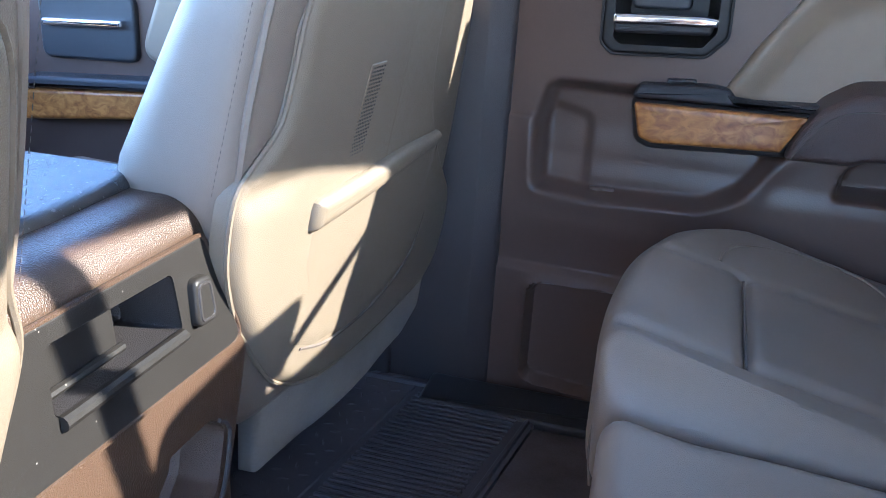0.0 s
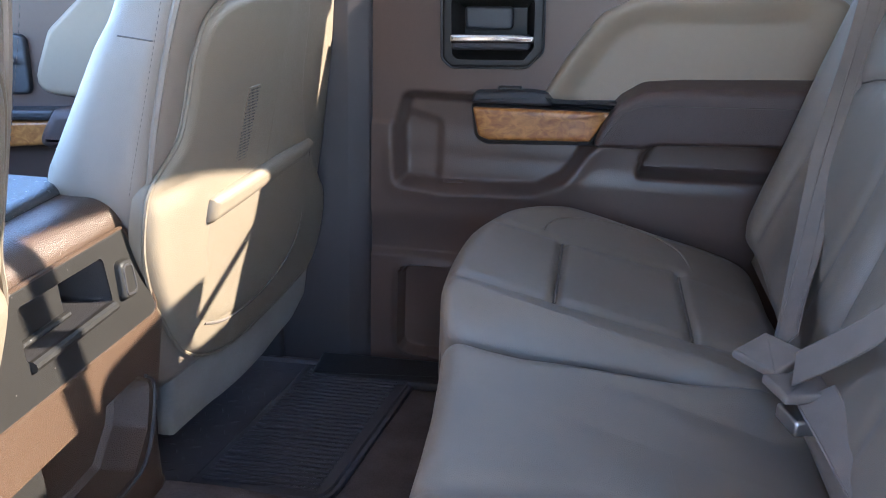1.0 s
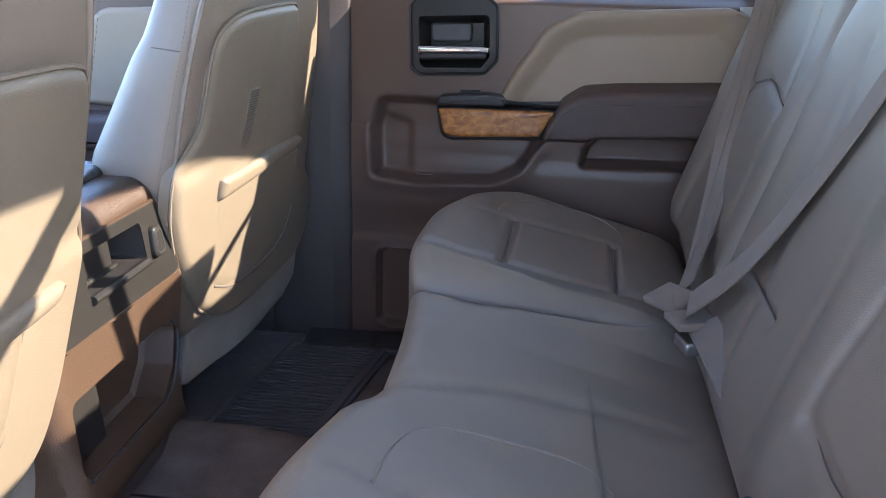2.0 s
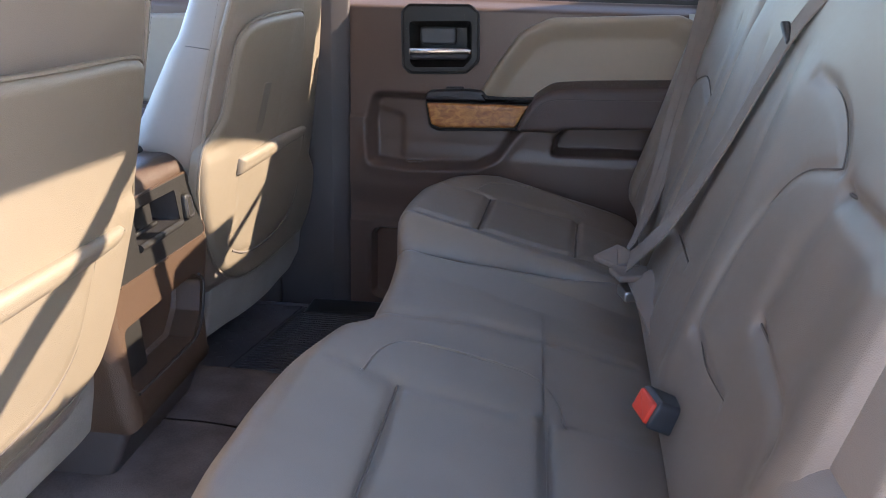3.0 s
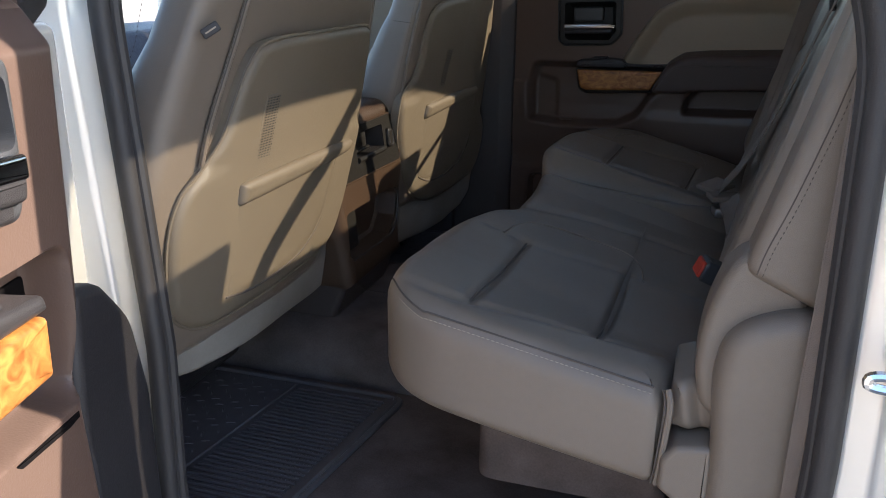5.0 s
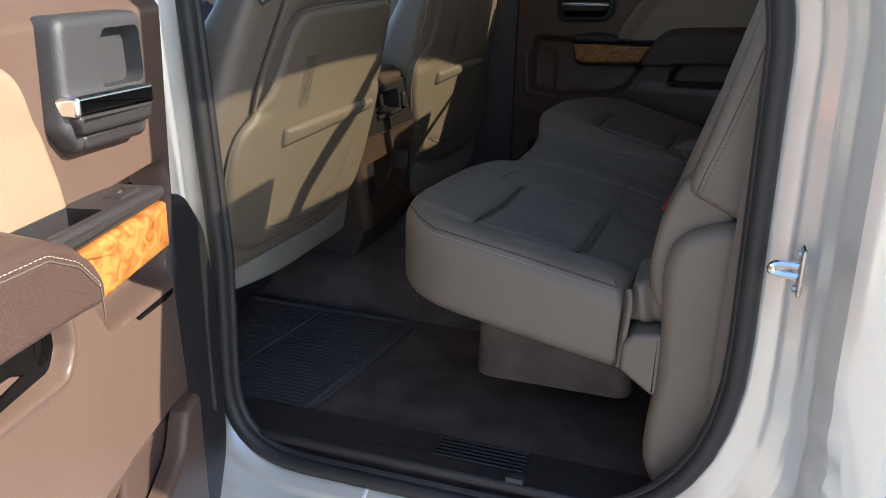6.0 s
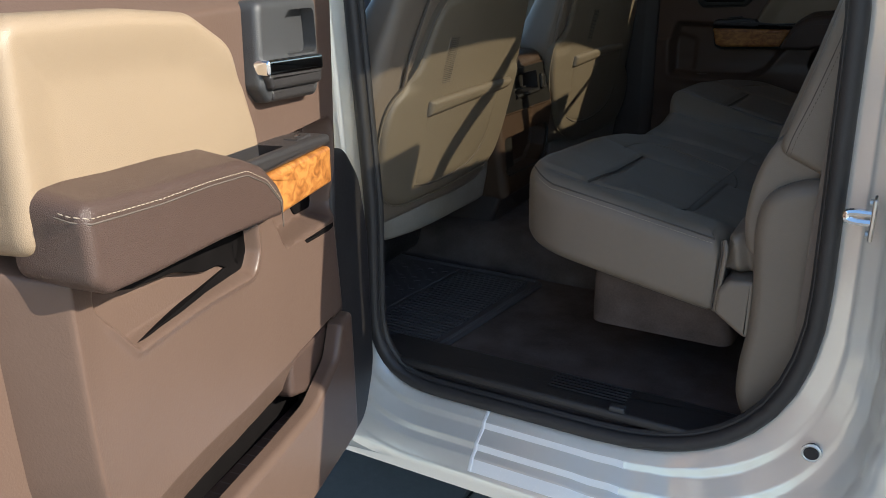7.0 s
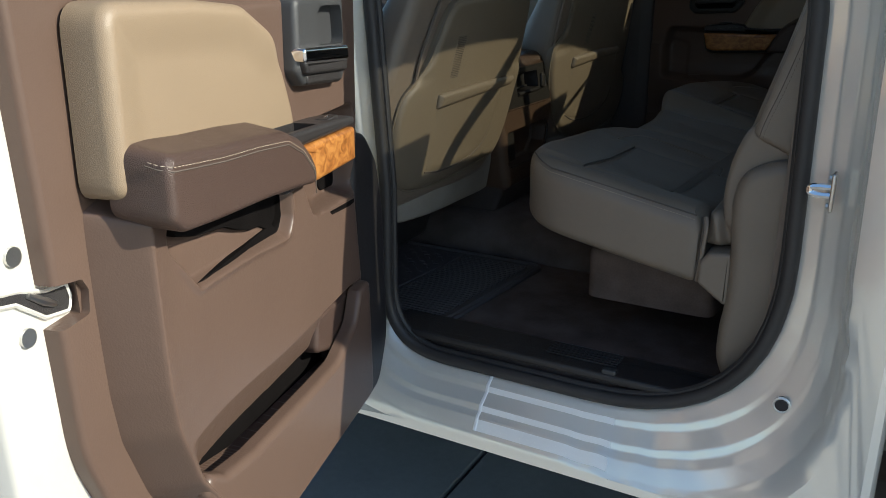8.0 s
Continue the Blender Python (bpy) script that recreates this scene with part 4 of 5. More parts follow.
    part("pocket_edge", slab(resampled(rounded([(-0.178, 1.030), (end - 0.03, 1.040), (end, 1.058), (end - 0.02, 1.066), (0.10, 1.066), (-0.178, 1.066)], [0.009, 0.03, 0.006, 0.02, 0.05, 0.009], 6), 140), roll, 0.016, 0.0125, 6, 3, ((-0.16, 1.048), (end - 0.03, 1.054)), floor_w=0.006), VINYL, root, "rolled tan pocket edge")
    if sgn > 0:
        sheet = [(-0.168, 0.90), (-0.10, 0.868), (0.03, 0.845), (0.12, 0.85), (0.205, 0.872), (0.232, 0.93), (0.226, 1.045), (-0.168, 1.05)]
        bends, seam = [0.012, 0.05, 0.05, 0.05, 0.03, 0.05, 0.004, 0.004], [(0.230, 1.045, 0), (0.238, 0.95, 0), (0.226, 0.893, 0), (0.185, 0.861, 0), (0.11, 0.843, 0), (0.02, 0.840, 0), (-0.06, 0.853, 0), (-0.13, 0.878, 0)]
    else:
        bends, seam = [0.012, 0.05, 0.05, 0.03, 0.05, 0.004, 0.004], [(0.150, 1.045, 0), (0.140, 0.98, 0), (0.127, 0.935, 0), (0.088, 0.902, 0), (0.03, 0.881, 0), (-0.10, 0.872, 0), (-0.176, 0.882, 0)]
        sheet = [(-0.176, 0.885), (-0.10, 0.876), (0.03, 0.884), (0.09, 0.905), (0.128, 0.94), (0.146, 1.045), (-0.176, 1.05)]
    part("map_pocket", slab(resampled(rounded(sheet, bends), 90), S, 0.006, 0.003, 2, 8, warp=lambda s, v: 0.004 * np.sin((s + 0.2) * 7) * step(v, 0.9, 1.0), floor_w=0.005), VINYL, root, "tan vinyl map pocket")
    seam = curve(seam, 40)
    part("pocket_seam", tube([S(p[0], p[1], 0.0095) for p in seam], 0.0022, 6), SEAM, root)
    # perforated vent
    vx = -0.125 if sgn < 0 else -0.10
    tilt = 0.10
    V = lambda a, b, w: S(vx + a + tilt * (b - 1.09), b, w)
    part("vent", slab(rounded([(-0.019, 1.09), (0.019, 1.09), (0.019, 1.19), (-0.019, 1.19)], 0.003), V, 0.003, 0.001, 1, floor_w=0.0062), VINYL, root)
    holes = []
    for i in range(24):
        for j in range(8):
            a = -0.0155 + 0.0041 * j + (0.002 if i % 2 else 0)
            b = 1.0935 + 0.0040 * i
            holes.append(slab([(a + 0.0013 * math.cos(q), b + 0.0013 * math.sin(q)) for q in np.linspace(0, 2 * math.pi, 6, endpoint=False)], V, 0.0006, 0.0002, 1, floor_w=0.0090))
    tagged(part("vent_holes", cat(*holes), BLACK, root), kind="stuff")
    if sgn > 0:
        # Invented vinyl strip, set beside the seat to catch a band of sun.
        strip_o = [(0.30, 0.93), (0.36, 0.94), (0.384, 1.02), (0.386, 1.12), (0.384, 1.20), (0.366, 1.28), (0.345, 1.34), (0.30, 1.44), (0.08, 1.44), (0.10, 1.28), (0.11, 1.19), (0.16, 1.11), (0.23, 1.03)]
        part("sun_strip", slab(resampled(curve(strip_o, 120, True), 120), lambda o, v, w: (-0.406 + 0.12 * (v - 1.06) - 0.02 * (o - 0.30) + w, mid + o, v), 0.060, 0.012, 5, 6, floor_w=-0.060), VINYL, root, "added tan vinyl strip that catches sun beside the seat")
    # felt skirt below the panel
    sk = [(-0.275, 0.735), (-0.22, 0.735), (0.20 + low, 0.758), (0.29 + low, 0.775), (0.315 + low, 0.92), (-0.28, 0.92)]
    if sgn > 0:
        sk = [(-0.122, 0.690), (0.03, 0.674), (0.20, 0.670), (0.32, 0.684), (0.372, 0.72), (0.380, 0.92), (-0.20, 0.92), (-0.166, 0.835)]
    part("skirt", slab(resampled(rounded(sk, 0.012), 100), B, 0.026, 0.01, 3, 6, ((-0.15, 0.85), (0.15, 0.85)), lambda o, v: 0.004 * np.sin(o * 17) * (1 - step(v, 0.8, 0.86)), floor_w=-0.034), SKIRT, root, "pale grey felt skirt")
    # seams of the bolsters: a fold between two thin lines, with its stitching beside it
    main = [B(o, v, 0.0) for o, v, _ in curve([(0.250, 1.098, 0), (0.243, 1.155, 0), (0.222, 1.225, 0), (0.203, 1.285, 0), (0.188, 1.34, 0), (0.17, 1.42, 0)], 40)]
    if sgn < 0:
        part("bolster_fold", tube([(p[0] - 0.0035, p[1], p[2]) for p in main], 0.0042, 8), LEATHER, root)
        for d in (-0.0042, 0.0042):
            part("bolster_seam", tube([(p[0] - 0.0016, p[1] + d, p[2]) for p in main], 0.0009, 6), SEAM, root)
        part("bolster_stitching", stitches([(p[0] - 0.0018, p[1] + sgn * 0.009, p[2]) for p in main], 0.0045, 0.0025, 0.0005), SEAM, root)
    inner = [B(o, v, 0.0) for o, v, _ in curve([(-0.282, 1.10, 0), (-0.285, 1.18, 0), (-0.278, 1.28, 0), (-0.25, 1.40, 0)], 40)]
    part("bolster_fold", tube([(p[0] - 0.006, p[1], p[2]) for p in inner], 0.004, 6), LEATHER, root)
    side = [F(out - 0.001 - 0.05 * (v - 1.0) * (v > 1.0), v, 0.10 - 0.10 * (v - 0.95)) for v in np.linspace(0.9, 1.36, 40)]
    if sgn < 0:
        part("side_stitching", stitches([(p[0], p[1] + sgn * 0.001, p[2]) for p in side], 0.0040, 0.0025, 0.0005), SEAM, root)
    ins = [F(-0.304 + 0.03 * (v - 1.1) * (v > 1.1), v, 0.010) for v in np.linspace(1.10, 1.36, 26)]
    part("side_stitching", stitches([(p[0], p[1] - sgn * 0.001, p[2]) for p in ins], 0.0040, 0.0022, 0.0004), SEAM, root)
    cross = [F(-0.2955, 1.258 + 0.006 * q, 0.012 + 0.085 * q) for q in np.linspace(0.05, 0.7, 12)]
    part("side_seam", tube(cross, 0.0008, 6), SEAM, root)
    if sgn < 0:
        part("side_tag", turned(box(-0.012, 0.012, -0.002, 0.002, -0.0065, 0.0065, 0.0015), Matrix.Translation((-0.356, -0.693, 1.291)) @ Matrix.Rotation(radians(35), 4, "Z") @ Matrix.Rotation(radians(-32), 4, "Y")), BLACK, root, "small black cloth tag")
        part("tag_print", turned(box(-0.008, 0.008, -0.0026, -0.0018, -0.001, 0.001, 0.0003), Matrix.Translation((-0.356, -0.693, 1.291)) @ Matrix.Rotation(radians(35), 4, "Z") @ Matrix.Rotation(radians(-32), 4, "Y")), THREAD, root)
    hr = resampled(rounded([(-0.13, 1.50), (0.13, 1.50), (0.12, 1.72), (-0.12, 1.72)], 0.05), 60)
    part("headrest", slab(hr, F, 0.13, 0.045, 5, 6, foot=0.04, floor_w=-0.02), LEATHER, root)
    for o in (-0.05, 0.05):
        part("headrest_post", rod(F(o, 1.40, 0.06), F(o, 1.52, 0.06), 0.006), CHROME, root)
    cu = resampled(rounded([(-0.52, -0.29), (-0.52, 0.29), (-1.02, 0.27), (-1.05, 0.2), (-1.05, -0.2), (-1.02, -0.27)], 0.05), 100)
    part("seat_cushion", slab(cu, lambda u, v, w: (u, sgn * (mid + v), w + 0.06 * (-0.52 - u)), 0.16, 0.05, 6, 10, ((-0.7, 0), (-0.9, 0)), floor_w=0.76, foot=0.02), LEATHER, root)
    for o in (-0.285,) if sgn > 0 else ():
        cv = resampled(rounded([(-0.62, 0.66), (-0.485, 0.68), (-0.470, 0.76), (-0.460, 0.85), (-0.62, 0.88)], 0.03), 60)
        part("recliner_cover", slab(cv, lambda u, v, w: (u, sgn * (mid + o) + (w if o * sgn > 0 else -w), v), 0.035, 0.014, 4, 4, floor_w=-0.012), LEATHER, root, "taupe recliner cover")
    part("seat_frame", box(-1.0, -0.64, sgn * mid - 0.22, sgn * mid + 0.22, 0.60, 0.77, 0.02), BLACK, root)
    for o in (-0.2, 0.2):
        part("seat_rail", box(-1.05, -0.60, sgn * (mid + o) - 0.02, sgn * (mid + o) + 0.02, 0.576, 0.61, 0.006), BLACK, root)


driver_seat = thing("front_seat", (-0.7, -0.41, 0.575), "taupe leather front seat with a tan vinyl back panel", "car seat", "front seats")
front_seat(driver_seat, -1)
passenger_seat = thing("front_seat", (-0.7, 0.41, 0.575), "taupe leather front seat with a tan vinyl back panel", "car seat", "front seats")
front_seat(passenger_seat, 1)

# ---- console between the front seats ----
console = thing("center_console", (-0.7, 0, 0.575), "brown plastic center console with a dark rear storage face", "console")
R = lambda u, v, w: (-0.438 - 0.10 * (v - 0.95) + w, u * 0.98 - 0.004, v)
shell_o = [(-0.157, 0.735), (0.127, 0.735), (0.137, 0.82), (0.196, 0.925), (0.182, 1.0), (0.147, 1.094), (-0.132, 1.094), (-0.170, 1.0), (-0.187, 0.925), (-0.165, 0.82)]
shell = slab(resampled(rounded(shell_o, [0.01, 0.01, 0.05, 0.02, 0.08, 0.035, 0.035, 0.08, 0.02, 0.05], 7), 170), R, 0.60, 0.028, 8, floor_w=-0.60)
cubby_o = rounded([(-0.078, 0.996), (0.074, 0.994), (0.070, 1.046), (-0.074, 1.048)], 0.008)
bin_o = rounded([(-0.150, 0.80), (0.055, 0.80), (0.098, 0.832), (0.122, 0.88), (0.10, 0.897), (-0.150, 0.897)], 0.015)
through_shell = lambda o, d: slab(o, R, 0.2, 0.002, 1, floor_w=-d)
shell = cut(shell, [through_shell(cubby_o, 0.07), through_shell(bin_o, 0.09)])
part("shell", shell, CONSOLE, console, "brown grained plastic shell", sharp=30)
face_o = rounded([(-0.158, 0.957), (0.164, 0.950), (0.121, 1.064), (-0.115, 1.064)], 0.014)
part("rear_face", cut(slab(face_o, R, 0.007, 0.003, 2, floor_w=-0.002), [through_shell(cubby_o, 0.05)]), BEZEL, console, "dark dusty plastic rear face")
part("face_rim", tube([R(p[0], p[1], 0.0045) for p in resampled(face_o, 90)], 0.0022, 6, closed=True), CONSOLE, console)
part("cubby", tray(inset(ccw(cubby_o), 0.001), R, 0.062, 0.004), BLACK, console, "dark storage cubby")
part("cubby_shutter", slab(rounded([(-0.075, 1.004), (0.012, 1.003), (0.012, 1.043), (-0.072, 1.045)], 0.004), R, 0.006, 0.002, 2, floor_w=-0.016), BEZEL, console, "half open shutter")
part("shutter_grip", tube([R(u, 1.006, -0.008) for u in np.linspace(-0.075, 0.014, 8)], 0.0038, 8), BEZEL, console, "ribbed grip strip")
part("cubby_ledge", tube([R(u, 0.992, 0.006) for u in np.linspace(-0.074, 0.072, 12)], 0.006, 10), BEZEL, console)
outlet = part("outlet_cover", slab(rounded([(0.086, 0.992), (0.116, 0.990), (0.113, 1.032), (0.088, 1.034)], 0.008), R, 0.010, 0.004, 4, floor_w=0.003), BEZEL, console, "grey flip cover of a power outlet")
part("cover_rim", tube([R(p[0], p[1], 0.0125) for p in resampled(rounded([(0.0905, 0.997), (0.1115, 0.995), (0.109, 1.027), (0.092, 1.029)], 0.006), 50)], 0.0018, 6, closed=True), BLACK, outlet)
part("bin_panel", slab(rounded([(-0.150, 0.803), (-0.052, 0.803), (-0.052, 0.890), (-0.150, 0.893)], 0.004), R, 0.004, 0.002, 2, floor_w=-0.030), BEZEL, console, "dark bin divider")
part("storage_bin", tray(inset(ccw(bin_o), 0.001), R, 0.045, -0.002), CONSOLE, console, "brown plastic storage recess")
FOOT = lambda u, v, w: (-0.420 + 0.40 * (v - 0.78) + w, u * 0.98 - 0.004, v)
part("foot", slab(rounded([(-0.165, 0.60), (0.145, 0.60), (0.124, 0.770), (-0.154, 0.770)], 0.02), FOOT, 0.50, 0.016, 5, floor_w=-0.50), TRIM, console, "dark brown foot sloping under the console")
part("bin_rim", tube([R(p[0], p[1], 0.006) for p in curve([(-0.150, 0.802, 0), (0.0, 0.800, 0), (0.062, 0.803, 0), (0.098, 0.832, 0), (0.120, 0.878, 0), (0.105, 0.895, 0)], 30)], 0.0022, 6), BLACK, console)
lid_o = rounded([(-1.02, -0.145), (-0.515, -0.145), (-0.505, 0.0), (-0.515, 0.152), (-1.02, 0.152)], 0.03)
part("lid", slab(resampled(lid_o, 80), lambda u, v, w: (u, v, w), 0.022, 0.012, 4, 6, floor_w=1.083), LID, console, "black grained armrest lid")
part("lid_latch", box(-0.80, -0.70, -0.03, 0.05, 1.103, 1.109, 0.003), BEZEL, console)

# ---- rear bench ----
PY = [-0.725, -0.66, -0.5, -0.3, -0.12, 0.08, 0.17, 0.23, 0.30, 0.57, 0.70, 0.76]
PZ = [0.957, 0.963, 0.940, 0.928, 0.918, 0.915, 0.925, 0.962, 0.955, 0.955, 0.968, 0.958]


def bench_top(x, y):
    return np.interp(y, PY, PZ) - (0.29 - 0.09 * step(-np.asarray(y), 0.55, 0.70)) * np.clip(x, -0.12, 0.4)


def bench_low(x, y):
    return 0.775 + 0.19 * np.clip(0.23 - x, -0.1, 0.4)


def cushion(outline, spine, seams, dip):
    o = resampled(curve(outline, 300, True), 280)
    D = 0.12
    def place(u, v, w):
        lo, hi = float(bench_low(u, v)), float(bench_top(u, v))
        return (u, v, lo + w / D * (hi - lo))
    def shape(u, v):
        h = np.zeros_like(u)
        for line, depth, wide in seams:
            h -= depth * np.exp(-(seg_dist(u, v, line) / wide) ** 2)
        for cx, cy, rx, ry, depth in dip:
            h -= depth * np.exp(-(((u - cx) / rx) ** 4 + ((v - cy) / ry) ** 4))
        return h + 0.0012 * np.sin(u * 31 + v * 17) * np.sin(v * 23 - u * 9)
    return slab(o, place, D, 0.032, 7, 70, spine, shape, foot=0.02)


def on_top(points, lift=0.0):
    return [(p[0], p[1], float(bench_top(p[0], p[1])) + lift) for p in points]


near_front = [(-0.022, -0.665), (-0.026, -0.318)]
near_rear = [(0.138, -0.640), (0.142, -0.285)]
near_out = [(-0.115, -0.672), (-0.04, -0.676), (0.138, -0.645), (0.25, -0.625)]
near_in = [(-0.10, -0.30), (-0.026, -0.318), (0.142, -0.285), (0.27, -0.26)]
mid_left = [(-0.11, -0.115), (-0.044, -0.092), (0.049, -0.041), (0.191, -0.019), (0.27, -0.015)]
bench_left = thing("rear_seat", (0.1, -0.3, 0.77), "taupe leather rear bench section on the driver side", "car seat", "rear seats")
part("cushion", cushion([(0.32, -0.62), (0.252, -0.635), (0.233, -0.695), (0.224, -0.722), (0.200, -0.729), (0.0, -0.730), (-0.075, -0.722), (-0.122, -0.69), (-0.146, -0.63), (-0.158, -0.50), (-0.155, -0.34), (-0.128, -0.20), (-0.098, -0.13), (-0.094, 0.0), (-0.098, 0.10), (-0.095, 0.160), (-0.033, 0.176), (0.157, 0.212), (0.33, 0.235), (0.335, 0.0), (0.315, -0.4)], ((0.139, -0.62), (0.146, 0.06)),
     [(near_front, 0.006, 0.007), (near_rear, 0.006, 0.007), (near_out, 0.003, 0.010), (near_in, 0.003, 0.012), (mid_left, 0.007, 0.012)], [(0.06, -0.48, 0.10, 0.15, 0.006)]), LEATHER, bench_left, "taupe leather cushion")
arc_near = curve([(-0.066, -0.318, 0), (-0.058, -0.245, 0), (-0.028, -0.192, 0), (0.05, -0.170, 0), (0.125, -0.170, 0), (0.158, -0.225, 0), (0.166, -0.290, 0)], 60)
part("cushion_piping", tube(on_top(arc_near, -0.0005), 0.0022, 6), LEATHER, bench_left)
part("groove_seam", tube(on_top(resampled(near_front, 24, False), -0.0050), 0.0016, 6), SEAM, bench_left)
part("groove_seam", tube(on_top(resampled(near_rear, 24, False), -0.0050), 0.0016, 6), SEAM, bench_left)
edge = [(x, -0.7185, float(bench_top(x, -0.7185)) - 0.0075) for x in np.linspace(-0.07, 0.216, 44)]
edge = [(-0.130, -0.660, float(bench_top(-0.12, -0.68)) - 0.008), (-0.100, -0.698, float(bench_top(-0.10, -0.70)) - 0.0075)] + edge
edge = [tuple(p) for p in curve(edge, 80)]
part("edge_seam", tube(edge, 0.0013, 6), SEAM, bench_left)
part("edge_stitching", stitches([(p[0], p[1] - 0.0055, p[2] - 0.0065) for p in edge], 0.0042, 0.0020, 0.0007), THREAD, bench_left, "tan stitching")

far_front = [(0.022, 0.285), (0.034, 0.538)]
far_rear = [(0.203, 0.325), (0.220, 0.575)]
bench_right = thing("rear_seat", (0.1, 0.5, 0.77), "narrow taupe leather rear bench section on the passenger side", "car seat", "rear seats")
part("cushion", cushion([(0.345, 0.245), (0.16, 0.222), (-0.035, 0.185), (-0.086, 0.179), (-0.111, 0.215), (-0.117, 0.30), (-0.111, 0.42), (-0.092, 0.53), (-0.054, 0.63), (0.005, 0.70), (0.08, 0.745), (0.2, 0.762), (0.35, 0.765), (0.36, 0.5)], ((0.206, 0.34), (0.219, 0.57)),
     [(far_front, 0.008, 0.008), (far_rear, 0.008, 0.008), ([(-0.09, 0.265), (0.022, 0.285), (0.203, 0.325), (0.33, 0.35)], 0.006, 0.014), ([(-0.06, 0.53), (0.034, 0.545), (0.22, 0.585)], 0.003, 0.012)], [(0.12, 0.43, 0.10, 0.11, 0.006)]), LEATHER, bench_right, "taupe leather cushion")
arc_far = curve([(0.005, 0.560, 0), (0.012, 0.600, 0), (0.04, 0.645, 0), (0.12, 0.692, 0), (0.19, 0.700, 0), (0.232, 0.665, 0), (0.243, 0.598, 0)], 60)
part("cushion_piping", tube(on_top(arc_far, -0.0005), 0.0022, 6), LEATHER, bench_right)
part("groove_seam", tube(on_top(resampled(far_front, 24, False), -0.0068), 0.0018, 6), SEAM, bench_right)
part("groove_seam", tube(on_top(resampled(far_rear, 24, False), -0.0068), 0.0018, 6), SEAM, bench_right)
corner = [(-0.104, 0.20, 0.84), (-0.109, 0.208, 0.88), (-0.103, 0.211, 0.93), (-0.085, 0.208, 0.968)]
part("corner_seam", tube([tuple(p) for p in curve(corner, 24)], 0.0018, 6), SEAM, bench_right)
box_o = rounded([(-0.03, -0.60), (0.24, -0.60), (0.30, 0.70), (0.0, 0.70)], 0.03)
under = thing("under_seat_box", (0.13, 0.05, 0.66), "dark plastic storage box under the rear bench", "storage box")
part("body", slab(box_o, lambda u, v, w: (u, v, w), 0.110, 0.018, 4, floor_w=0.660), CARPET, under)
part("lid", slab(inset(ccw(resampled(box_o, 60)), -0.004), lambda u, v, w: (u, v, w), 0.016, 0.005, 3, floor_w=0.771), BLACK, under, "black lid")


def BK(u, v, w):
    return (0.288 + 0.30 * (v - 0.87) + 0.06 * (u + 0.1) - w, u, v)


def bench_back(root, outline, seams, bumps):
    def shape(u, v):
        h = np.zeros_like(u)
        for line, depth, wide in seams:
            h -= depth * np.exp(-(seg_dist(u, v, line) / wide) ** 2)
        for line, height, wide in bumps:
            h += height * np.exp(-(seg_dist(u, v, line) / wide) ** 2)
        return h + 0.0015 * np.sin(u * 23 + v * 11) * np.sin(v * 19 - u * 7)
    (x0, y0), (x1, y1) = np.min(outline, 0), np.max(outline, 0)
    u, v = np.meshgrid(np.linspace(x0, x1, int((x1 - x0) / 0.0036)), np.linspace(y0, y1, int((y1 - y0) / 0.0036)), indexing="ij")
    t = np.clip(poly_depth(u, v, rounded(outline, 0.05, 8)) / 0.035, 0, 1)
    h = shape(u, v) * step(t, 0.2, 1.0) - 0.035 * (1 - np.sqrt(1 - (1 - t) ** 2)) - 0.06 * (1 - step(t, -0.5, 0.02)) * (t <= 0)
    part("seat_back", sheet(u, v, h, BK, -0.15), LEATHER, root, "taupe leather back", sharp=50)
    for line, depth, wide in seams:
        if wide in (0.009, 0.0085):
            part("groove_seam", tube([BK(p[0], p[1], 0.0008 - depth) for p in (resampled(line, 24, False) if len(line) < 3 else curve(line, 24))], 0.0016 if wide == 0.009 else 0.0009, 6), SEAM, root)


back_left = bench_left
bench_back(back_left, [(-0.70, 0.84), (0.235, 0.84), (0.235, 1.415), (-0.70, 1.415)],
           [([(-0.437, 1.203), (-0.516, 1.204), (-0.645, 1.200)], 0.009, 0.009), ([(-0.39, 1.062), (-0.49, 1.058), (-0.598, 1.050)], 0.007, 0.009), ([(-0.225, 1.285), (-0.304, 1.274), (-0.353, 1.258), (-0.390, 1.236), (-0.406, 1.218)], 0.004, 0.0085),
            ([(-0.406, 1.218), (-0.323, 1.199), (-0.273, 1.166), (-0.240, 1.11), (-0.224, 1.03), (-0.222, 0.99)], 0.003, 0.0085), ([(-0.222, 0.985), (-0.30, 0.974), (-0.40, 0.984)], 0.004, 0.0085),
            ([(-0.437, 1.203), (-0.40, 1.13), (-0.39, 1.062)], 0.004, 0.022), ([(0.15, 1.006), (0.06, 1.002), (-0.02, 1.000)], 0.007, 0.009), ([(0.09, 1.30), (0.06, 1.10), (0.05, 0.90)], 0.003, 0.012), ([(-0.12, 1.30), (-0.14, 1.10), (-0.13, 0.92)], 0.003, 0.014)],
           [([(-0.64, 1.02), (-0.66, 1.34)], 0.030, 0.07), ([(-0.19, 0.93), (-0.19, 1.25)], 0.010, 0.05), ([(0.17, 0.90), (0.17, 1.30)], 0.010, 0.05), ([(-0.50, 1.09), (-0.53, 1.17)], 0.008, 0.08)])
back_right = bench_right
bench_back(back_right, [(0.245, 0.86), (0.725, 0.90), (0.755, 1.415), (0.245, 1.415)],
           [([(0.33, 1.19), (0.47, 1.215), (0.60, 1.19)], 0.006, 0.009), ([(0.36, 1.32), (0.33, 1.19), (0.34, 0.95)], 0.004, 0.012), ([(0.62, 0.95), (0.60, 1.19), (0.60, 1.33)], 0.005, 0.01)],
           [([(0.66, 0.97), (0.68, 1.34)], 0.028, 0.06)])

